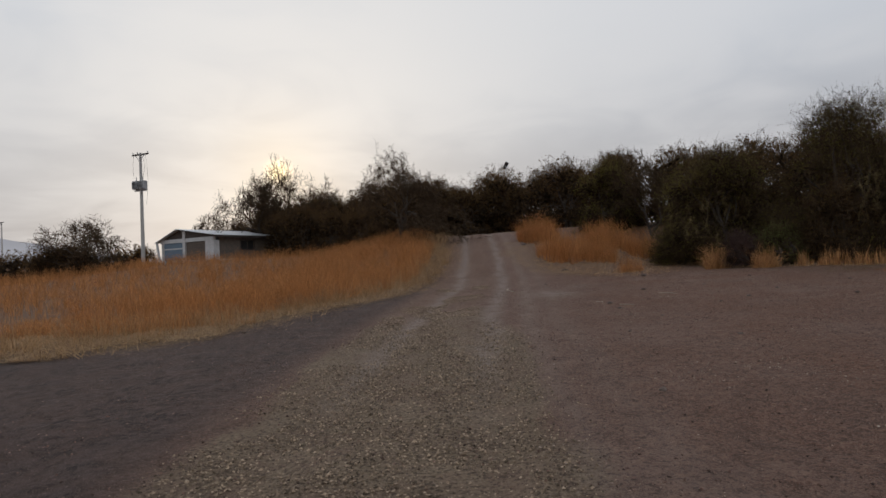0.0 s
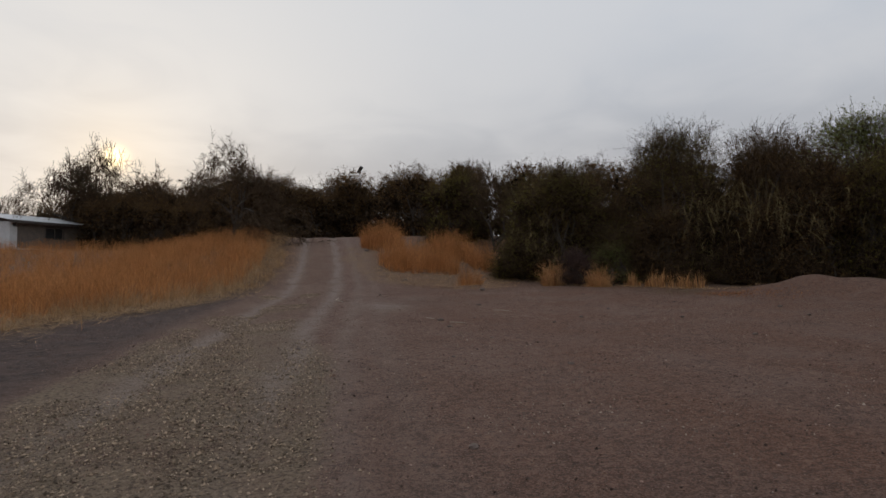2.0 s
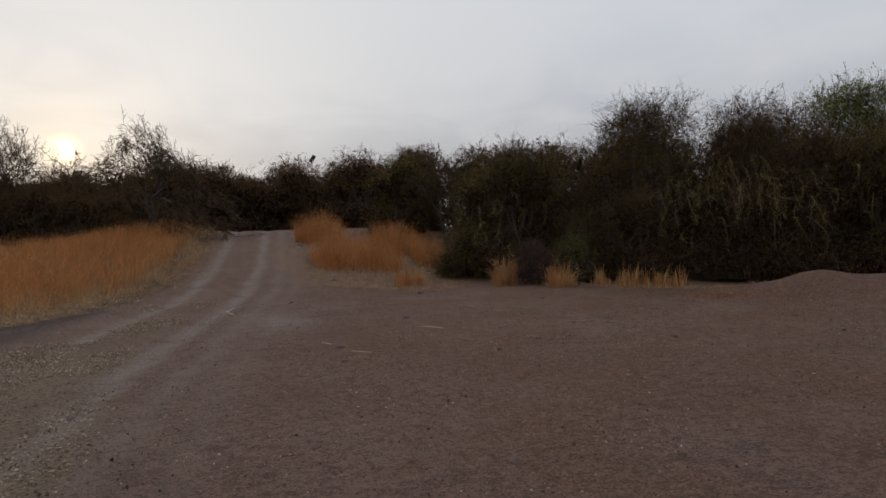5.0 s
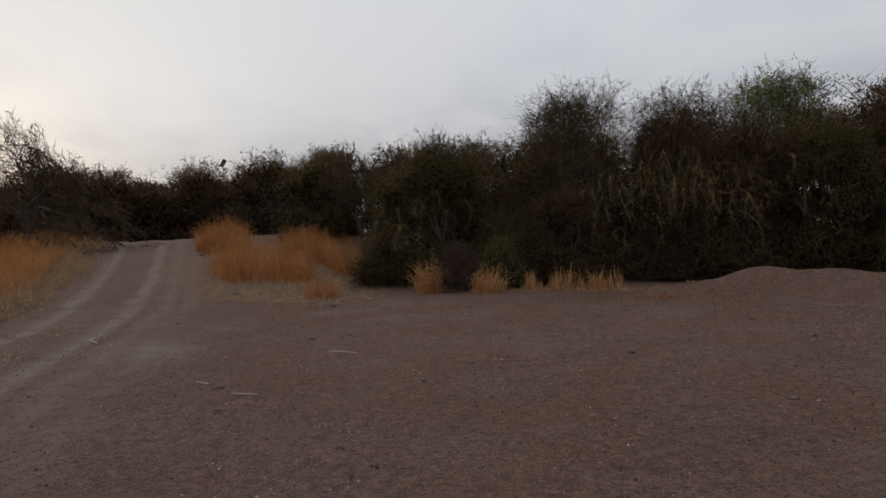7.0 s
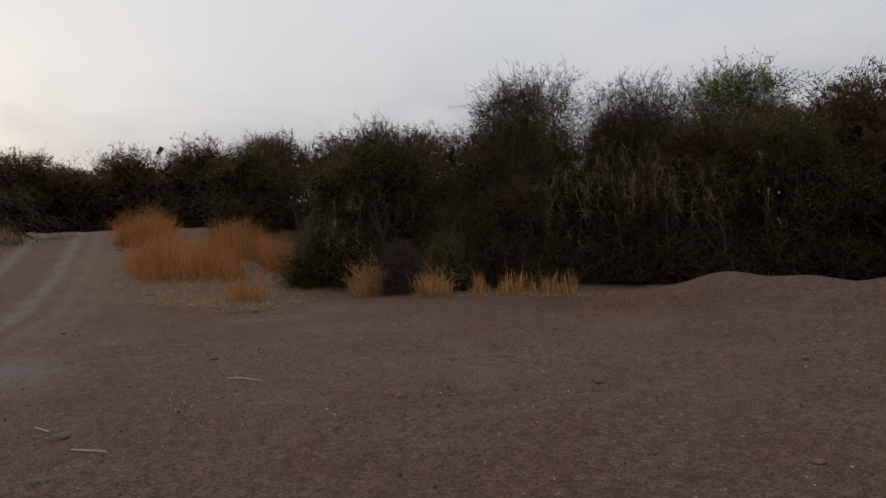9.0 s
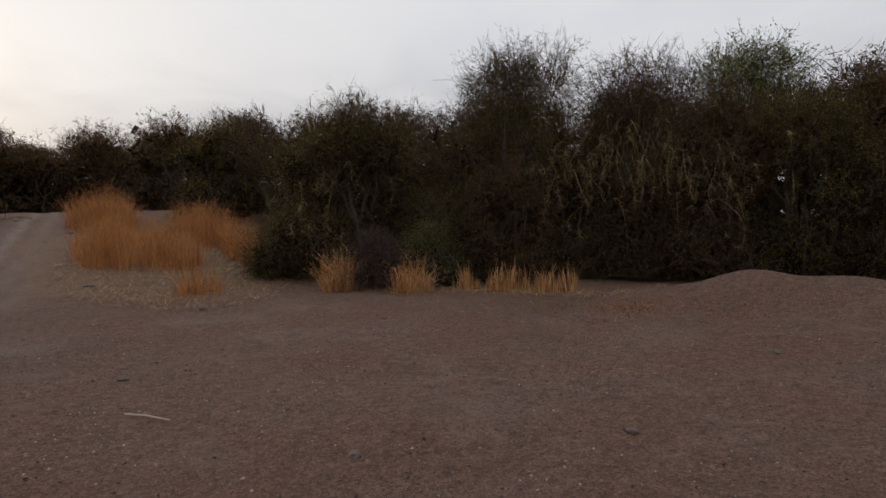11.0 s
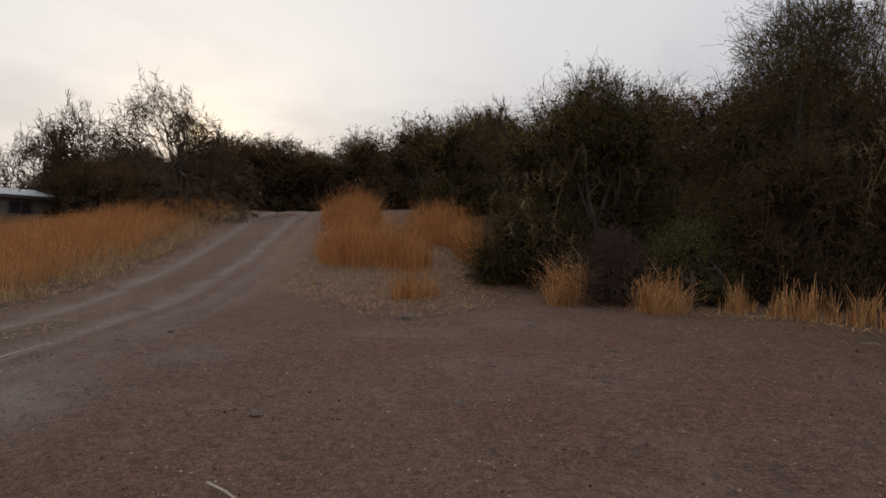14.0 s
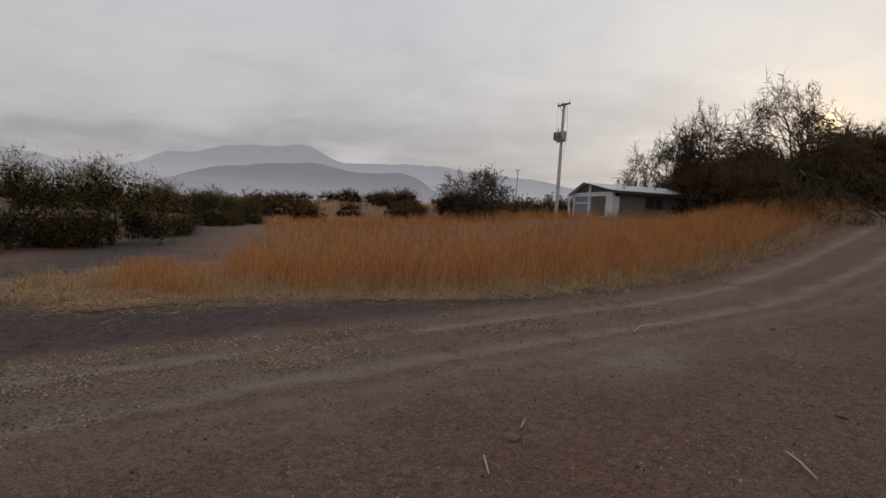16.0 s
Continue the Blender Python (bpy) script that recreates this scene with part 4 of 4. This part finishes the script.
make_bush("low_shrub", spot(-27.3, 45.4), 2.7, 3.0, 211, 1500, 6500, 0.03, 2600, 11, mats=(M_LEAF_BROWN, M_TWIG), label="dark brown shrub under a leafless tree", category="shrub", low=0.0, shoots=30)

# green bushes beside the side road and the far hedge of the plain
left_bush = make_bush("roadside_bush", spot(-20.6, 14.6), 3.5, 2.7, 301, 2200, 9000, 0.036, 2600, 13, label="dense dark green bush beside the side road", group="roadside bushes", low=0.0, core=0.11)
for x, y, s in ((-21.2, 17.8, 1.02), (-26.2, 21.8, 0.82), (-35.2, 28.6, 0.8), (-39.5, 31.5, 0.62), (-19.6, 10.4, 1.1), (-22, 5.5, 1.2), (-47.5, 37.3, 0.75)):
    copy_thing(left_bush, spot(x, y, 0.05, 47 * x)).scale = (s, s, s)
plain_bush = make_bush("plain_bush", spot(-60, 45), 3.0, 2.6, 302, 220, 400, 0.11, 300, 9, mats=(M_LEAF_BROWN, M_TWIG), label="low dark bush far out on the plain", group="bushes of the plain", low=0.0, twig_len=0.8, core=0.3, shoots=20)
for k in range(40):
    b = radians(42 + 0.95 * k + rng_far.uniform(-0.5, 0.5))
    d = rng_far.uniform(105, 190)
    s = rng_far.uniform(0.7, 1.15) * d / 130
    copy_thing(plain_bush, spot(-math.sin(b) * d, math.cos(b) * d, 0.1, 31 * k)).scale = (s * 1.3, s * 1.3, s * 0.85)
for k in range(18):
    b, d = radians(46 + 1.5 * k + rng_far.uniform(-0.5, 0.5)), rng_far.uniform(66, 100)
    s = rng_far.uniform(0.5, 0.8)
    copy_thing(plain_bush, spot(-math.sin(b) * d, math.cos(b) * d, 0.1, 31 * k)).scale = (s * 1.4, s * 1.4, s)
for k in range(12):
    b, d = radians(31 + k + rng_far.uniform(-0.4, 0.4)), rng_far.uniform(82, 112)
    s = rng_far.uniform(0.7, 1.25)
    copy_thing(plain_bush, spot(-math.sin(b) * d, math.cos(b) * d, 0.1, 31 * k)).scale = (s, s, s)
for k, (x, y, s) in enumerate(((-30, 62, 0.9), (-34, 66, 1.1), (-39, 70, 1.15), (-45, 74, 1.2), (-28, 70, 1.0), (-52, 60, 0.7), (-60, 66, 0.7), (-44, 52, 0.5), (-33, 58, 0.8))):
    copy_thing(plain_bush, spot(x, y, 0.1, 53 * k)).scale = (s, s, s)


# ---- the hut ----
def build_hut():
    fx, fy = Vector((-25.9, 58.3)), Vector((-19.7, 54.6))
    way = (fy - fx).normalized()
    z = float(height(-22, 57)) + 0.0
    # local frame: x along the front, y inward, z up
    m = Matrix(((way.x, -way.y, 0, fx.x), (way.y, way.x, 0, fx.y), (0, 0, 1, z), (0, 0, 0, 1)))
    hut = empty("hut", m, "small abandoned white-framed hut with tin roof", "hut")
    W, L, H = 7.2, 9.5, 2.05
    part("foundation", boxed(-0.1, W + 0.1, 0.0, L + 0.1, -1.0, 0.1), M_CONCRETE, hut, "grey concrete footing")
    back = part("back_wall", boxed(0.2, W - 0.2, L - 0.2, L, 0.1, H), M_BLOCK, hut)
    part("side_wall", boxed(0.0, 0.2, 0.25, L, 0.1, H), M_BLOCK, hut)
    # the long side toward the track, with openings
    side = bmesh.new()
    x0, x1 = W - 0.2, W
    for y0, y1, z0, z1 in ((0.6, 3.0, 0.1, H), (3.0, 4.6, 0.1, 0.95), (3.0, 4.6, 1.75, H), (4.6, 7.2, 0.1, H), (7.2, 8.3, 1.85, H), (8.3, L - 0.2, 0.1, H)):
        box(side, x0, x1, y0, y1, z0, z1)
    part("side_wall", side, M_BLOCK, hut, "dull brown block side wall")
    # near-black sheet in the opening stands for the shade of the room behind
    win = part("window", boxed(x0 + 0.06, x0 + 0.10, 3.0, 4.6, 0.95, 1.75), M_DARK, hut, "dark unglazed side window")
    fr = bmesh.new()
    for y0, y1, z0, z1 in ((2.92, 3.0, 0.87, 1.83), (4.6, 4.68, 0.87, 1.83), (3.0, 4.6, 0.87, 0.95), (3.0, 4.6, 1.75, 1.83), (3.76, 3.84, 0.95, 1.75)):
        box(fr, x1, x1 + 0.05, y0, y1, z0, z1)
    part("window_frame", fr, M_WOOD, win)
    door = part("door", boxed(x0 + 0.05, x0 + 0.10, 7.2, 8.3, 0.1, 1.85), M_WOOD, hut, "dark open doorway")
    fr = bmesh.new()
    for y0, y1, z0, z1 in ((6.95, 7.2, 0.1, 2.0), (8.3, 8.55, 0.1, 2.0), (7.2, 8.3, 1.85, 2.0)):
        box(fr, x1, x1 + 0.06, y0, y1, z0, z1, 0.01)
    part("door_frame", fr, M_WHITE, door, "weathered white door frame")
    # front: white posts and beam, blue boards and dark stonework between
    part("beam", boxed(-0.15, W + 0.02, -0.03, 0.22, 1.75, 2.10, bevel=0.015), M_WHITE, hut, "white front beam")
    part("post", boxed(3.05, 3.40, -0.06, 0.2, 0.0, 2.75, bevel=0.015), M_WHITE, hut, "white middle post")
    part("pillar", boxed(W - 1.1, W + 0.02, -0.02, 0.6, 0.0, 1.75, bevel=0.02), M_WHITE, hut, "broad white corner pillar")
    part("post", boxed(0.0, 0.3, -0.02, 0.25, 0.0, 1.75, bevel=0.015), M_WHITE, hut)
    leaning = part("brace", boxed(-0.12, 0.12, -0.06, 0.06, 0, 1.95, bevel=0.015), M_WHITE, hut, "leaning white plank")
    leaning.matrix_local = Matrix.Translation((0.25, -0.4, 0.0)) @ pose(0, 0, 0, 0, -12, 0)
    panel = part("infill_panel", boxed(0.3, 3.05, 0.08, 0.14, 0.1, 1.75), M_BLUE, hut, "faded blue-grey board panel")
    for k in range(9):
        part("board", boxed(0.32 + 0.303 * k, 0.59 + 0.303 * k, 0.05, 0.08, 0.14, 1.72, bevel=0.006), M_BLUE, panel)
    part("crossbar", boxed(0.3, 3.05, 0.02, 0.05, 1.15, 1.27), M_WHITE, panel, "white rail")
    infill = part("infill_panel", boxed(3.4, W - 1.1, 0.10, 0.16, 0.1, 1.75), M_WOOD, hut, "dark grey stonework bay")
    rnd = random.Random(5)
    for r in range(6):
        x = 3.42
        while x < W - 1.15:
            w = min(rnd.uniform(0.28, 0.55), W - 1.12 - x)
            if w > 0.1:
                part("stone", boxed(x, x + w - 0.03, 0.06 + rnd.uniform(0, 0.02), 0.10, 0.13 + 0.27 * r, 0.37 + 0.27 * r, bevel=0.012), M_BLOCK, infill)
            x += w
    # gable boards and the roof: a ridge from front to back, high on one side
    peak_x, peak, eave_l, eave_r = 2.7, 2.95, 2.0, 2.25
    for k in range(24):
        xa, xb = 0.3 * k, 0.3 * k + 0.28
        mid = (xa + xb) / 2
        top = eave_l + (peak - eave_l) * mid / peak_x if mid < peak_x else peak + (eave_r - peak) * (mid - peak_x) / (W - peak_x)
        if top - 0.03 > 2.12:
            part("gable_board", boxed(xa, xb, 0.02, 0.06, 2.10, top - 0.03), M_WOOD, hut)
    for name, xa, za, xb, zb in (("roof_slope", -0.45, eave_l - 0.16, peak_x, peak), ("roof_slope", peak_x, peak, W + 0.55, eave_r - 0.06)):
        bm = bmesh.new()
        rows = 95
        cols = []
        for j in range(rows):
            y = -0.45 + (L + 1.0) * j / (rows - 1)
            up = 0.02 * math.sin(j * math.pi / 2)
            cols.append([bm.verts.new((x, y, zz + up + dz)) for x, zz in ((xa, za), (xb, zb)) for dz in (0.0, 0.035)])
        for a, b in zip(cols, cols[1:]):
            bm.faces.new((a[1], b[1], b[3], a[3]))
            bm.faces.new((a[0], a[2], b[2], b[0]))
            bm.faces.new((a[0], b[0], b[1], a[1]))
            bm.faces.new((a[2], a[3], b[3], b[2]))
        bm.faces.new((cols[0][0], cols[0][1], cols[0][3], cols[0][2]))
        bm.faces.new((cols[-1][0], cols[-1][2], cols[-1][3], cols[-1][1]))
        part(name, bm, M_TIN, hut, "pale corrugated tin sheet")
    part("fascia", boxed(W + 0.45, W + 0.50, -0.4, L + 0.45, eave_r - 0.24, eave_r - 0.08), M_WOOD, hut, "dark eave board")


build_hut()


# ---- poles ----
def build_power_pole(x, y, tall, turn, label, rigged=True):
    pole = empty("utility_pole", spot(x, y, 0.3, turn), label, "pole", "utility poles")
    tall += 0.3
    bm = bmesh.new()
    bmesh.ops.create_cone(bm, cap_ends=True, segments=10, radius1=0.19, radius2=0.11, depth=tall, matrix=Matrix.Translation((0, 0, tall / 2)))
    part("shaft", bm, M_CONCRETE, pole, "tapered grey concrete shaft")
    arm = part("crossarm", boxed(-1.0, 1.0, -0.07, 0.05, tall - 0.22, tall - 0.08, bevel=0.01), M_WOOD, pole, "dark timber crossarm")
    for s in (-1, 1):
        brace = part("brace", boxed(-0.025, 0.025, -0.10, -0.08, 0, 0.75), M_METAL, pole)
        brace.matrix_local = Matrix.Translation((s * 0.08, 0, tall - 0.75)) @ pose(0, 0, 0, 0, s * 42, 0)
    for px in (-0.92, -0.35, 0.92):
        bm = bmesh.new()
        for r, z0, h in ((0.03, 0, 0.10), (0.06, 0.06, 0.04), (0.05, 0.12, 0.04), (0.03, 0.16, 0.05)):
            bmesh.ops.create_cone(bm, cap_ends=True, segments=8, radius1=r, radius2=r * 0.8, depth=h, matrix=Matrix.Translation((px, -0.01, tall - 0.08 + z0 + h / 2)))
        part("insulator", bm, M_METAL, arm, "ribbed insulator")
    if not rigged:
        return
    zt = tall - 3.0
    for px in (-0.42, 0.40):
        tank = part("transformer", boxed(px - 0.27, px + 0.27, -0.42, 0.10, zt - 0.45, zt + 0.35, bevel=0.04), M_METAL, pole, "grey transformer box")
        for k in range(5):
            part("cooling_fin", boxed(px - 0.22 + 0.1 * k, px - 0.20 + 0.1 * k, -0.50, -0.42, zt - 0.36, zt + 0.24), M_METAL, tank)
        bm = bmesh.new()
        bmesh.ops.create_cone(bm, cap_ends=True, segments=8, radius1=0.05, radius2=0.025, depth=0.4, matrix=Matrix.Translation((px, -0.15, zt + 0.55)))
        part("bushing", bm, M_METAL, tank)
    part("bracket", boxed(-0.75, 0.75, -0.10, 0.0, zt - 0.60, zt - 0.48), M_METAL, pole)
    for px, z0, z1 in ((0.72, tall - 0.1, zt - 1.9), (-0.70, tall - 0.2, zt + 0.5), (0.35, tall - 0.2, zt + 0.6)):
        f = np.linspace(0, 1, 10)
        line = np.column_stack([px + 0.25 * np.sin(f * math.pi) * (1 if px > 0 else -0.5), np.full(10, -0.12), z0 + (z1 - z0) * f, np.full(10, 0.012)])
        mesh_object("cable", *tubes([line], 4), M_DARK, pole, True, "thin hanging cable")


build_power_pole(-27.6, 58.2, 10.9, -22, "grey concrete power pole with crossarm and transformer")
build_power_pole(-94.8, 135.5, 11.0, -30, "distant power pole on the plain", False)


def build_solar_lamp():
    lamp = empty("solar_lamp", spot(11.4, 100, 0.2), "pole lamp with tilted solar panel above the trees", "street lamp")
    top = 17.4 - float(height(11.4, 100))
    bm = bmesh.new()
    bmesh.ops.create_cone(bm, cap_ends=True, segments=8, radius1=0.10, radius2=0.05, depth=top, matrix=Matrix.Translation((0, 0, top / 2)))
    part("mast", bm, M_METAL, lamp)
    panel = part("solar_panel", boxed(-0.28, 0.28, -0.03, 0.03, -0.62, 0.62, bevel=0.01), M_DARK, lamp, "dark tilted solar panel")
    panel.matrix_local = Matrix.Translation((0, 0, top)) @ pose(0, 0, 0, 30, 28, 0)


build_solar_lamp()


# ---- small things on the ground ----
def pebble_mesh(rng, xs, ys, size):
    n = len(xs)
    shape = np.array([(1, 0, 0), (0, 1, 0), (-1, 0, 0), (0, -1, 0), (0, 0, 0.7), (0, 0, -0.5)])
    tris = np.array([(0, 1, 4), (1, 2, 4), (2, 3, 4), (3, 0, 4), (1, 0, 5), (2, 1, 5), (3, 2, 5), (0, 3, 5)])
    ang = rng.uniform(0, 2 * math.pi, n)
    v = shape[None] * size[:, None, None] * rng.uniform(0.6, 1.3, (n, 6, 1)) + rng.normal(size=(n, 6, 3)) * 0.16 * size[:, None, None]
    c, s = np.cos(ang)[:, None], np.sin(ang)[:, None]
    v = np.stack([v[..., 0] * c - v[..., 1] * s * 0.7, v[..., 0] * s + v[..., 1] * c * 0.7, v[..., 2]], -1)
    v += np.column_stack([xs, ys, height(xs, ys) + 0.12 * size + 0.006])[:, None]
    return v.reshape(-1, 3), (np.arange(n)[:, None, None] * 6 + tris[None]).reshape(-1, 3)


def scatter_gravel():
    rng = np.random.default_rng(77)
    n = 56000
    ys = 1.5 + 20 * rng.uniform(0, 1, n) ** 1.6
    half = 1.45 - 0.55 * smooth_step(9, 15, ys)
    xs = along(ROAD_MID, ys) - 0.05 - 0.5 * smooth_step(9, 15, ys) + half * (rng.uniform(-1, 1, n) + 0.12 * rng.normal(size=n))
    thin = np.array([noise.noise((x * 1.1, y * 0.6, 4.0)) for x, y in zip(xs, ys)])
    ok = thin > -0.30 + 0.45 * smooth_step(11, 18, ys)
    size = 0.005 + 0.015 * rng.uniform(0, 1, n) ** 2.6
    tagged(mesh_object("road_gravel", *pebble_mesh(rng, xs[ok], ys[ok], size[ok]), M_GRAVEL), "loose grey and tan gravel on the track", "gravel", kind="stuff")
    n = 60000
    ys, xs = 2.5 + 18 * rng.uniform(0, 1, n) ** 1.1, rng.uniform(-5, 13.0, n)
    thin = np.array([noise.noise((x * 0.9, y * 0.9, 8.0)) for x, y in zip(xs, ys)])
    ok = thin > rng.uniform(-0.6, 0.35, n)
    size = 0.0045 + 0.013 * rng.uniform(0, 1, n) ** 4
    n = 46000
    px, py = rng.uniform(-4.5, 12.5, n), 2.2 + 17 * rng.uniform(0, 1, n) ** 1.2
    drift = np.array([noise.noise((x * 0.7, y * 0.7, 21.0)) + 0.6 * noise.noise((x * 2.6, y * 2.6, 5.0)) for x, y in zip(px, py)])
    some = (drift > rng.uniform(-0.15, 0.75, n)) & (px > along(ROAD_MID, py) + 1.2)
    chip = 0.004 + 0.010 * rng.uniform(0, 1, n) ** 3
    tagged(mesh_object("stone_chips", *pebble_mesh(rng, px[some], py[some], chip[some]), M_CHIP), "pale stone chips strewn over the dirt", "gravel", kind="stuff")
    tagged(mesh_object("dirt_grit", *pebble_mesh(rng, xs[ok], ys[ok], size[ok]), M_CRUMB), "scattered grit on the bare dirt", "gravel", kind="stuff")


scatter_gravel()


def scatter_debris():
    """Fallen reddish leaves and broken twigs at the foot of the thicket."""
    rng = np.random.default_rng(91)
    n = 700
    xs, ys = np.concatenate([rng.normal(12.15, 0.45, n), rng.normal(13.0, 0.5, n // 2)]), np.concatenate([rng.normal(15.9, 0.35, n), rng.normal(15.2, 0.5, n // 2)])
    at = np.column_stack([xs, ys, height(xs, ys) + rng.uniform(0.015, 0.04, len(xs))])
    tagged(mesh_object("fallen_leaves", *leaf_quads(at, rng.uniform(0.012, 0.026, len(xs)), rng, 1.7), M_RUST), "fallen rust-coloured leaves on the dirt", "leaves", kind="stuff")
    n = 260
    xs, ys = rng.normal(11.4, 0.7, n), rng.normal(17.0, 0.6, n)
    v = litter_mesh(rng, xs, ys, 0.22)
    tagged(mesh_object("broken_twigs", *v, M_PALE_TWIG), "broken pale twigs scattered before the thicket", "twigs", kind="stuff")


scatter_debris()


def make_stone(x, y, size, seed, label="small dull brown stone lying on the dirt"):
    rng = random.Random(seed)
    bm = bmesh.new()
    bmesh.ops.create_icosphere(bm, subdivisions=2, radius=size)
    for v in bm.verts:
        k = 1 + 0.35 * noise.noise(v.co * (1.6 / size) + Vector((seed, 0, 0)))
        v.co = Vector((v.co.x * k * 1.2, v.co.y * k * 0.85, v.co.z * k * 0.62))
    me = bpy.data.meshes.new("stone")
    bm.to_mesh(me)
    bm.free()
    me.materials.append(M_STONE)
    ob = new("stone", me)
    ob.matrix_world = spot(x, y, -size * 0.30, rng.uniform(0, 360))
    return tagged(ob, label, "stone", "loose stones")


STONES = ((4.16, 8.66, 0.05), (2.11, 6.02, 0.055), (5.02, 24.9, 0.13), (6.68, 20.32, 0.13), (0.9, 11.2, 0.06), (5.6, 12.4, 0.05), (6.4, 12.9, 0.06), (8.2, 12.2, 0.05), (7.6, 14.0, 0.06), (5.22, 15.97, 0.07), (3.66, 13.46, 0.08), (3.59, 12.47, 0.06), (9.8, 14.8, 0.05), (11.2, 13.0, 0.07), (3.9, 11.0, 0.045), (6.8, 16.0, 0.05), (2.9, 9.6, 0.04), (8.8, 17.6, 0.06), (4.4, 13.6, 0.04), (10.6, 11.6, 0.06), (7.9, 9.9, 0.05), (9.5, 25.8, 0.16), (9.2, 26.8, 0.13), (4.6, 33.5, 0.15), (0.4, 40.5, 0.2), (-4.2, 13.2, 0.07), (-8.6, 14.9, 0.12), (3.4, 20.0, 0.06))
for k, (x, y, s) in enumerate(STONES):
    make_stone(x, y, s * 0.72, k)


def make_stick(points, radius, label):
    line = np.array([(x, y, float(height(x, y)) + radius + 0.012 + up, radius * r) for x, y, up, r in points])
    base = line[0, :3].copy()
    line[:, :3] -= base
    ob = mesh_object("stick", *tubes([line], 6), M_CANE, None, True)
    ob.location = base
    return tagged(ob, label, "stick", "fallen sticks")


make_stick(((5.16, 14.70, 0, 1), (5.30, 14.53, 0.01, 1), (5.45, 14.33, 0, 0.7)), 0.008, "pale dry cane lying on the dirt")
make_stick(((3.75, 13.05, 0, 1), (3.98, 12.84, 0, 0.8)), 0.008, "short pale dry cane on the dirt")
make_stick(((2.14, 18.1, 0, 1), (1.98, 18.6, 0.03, 0.9), (2.13, 19.4, 0.02, 0.5)), 0.012, "curved pale stick beside the track")
make_stick(((3.57, 13.68, 0, 1), (3.46, 13.88, 0, 0.7)), 0.008, "short pale dry cane on the dirt")
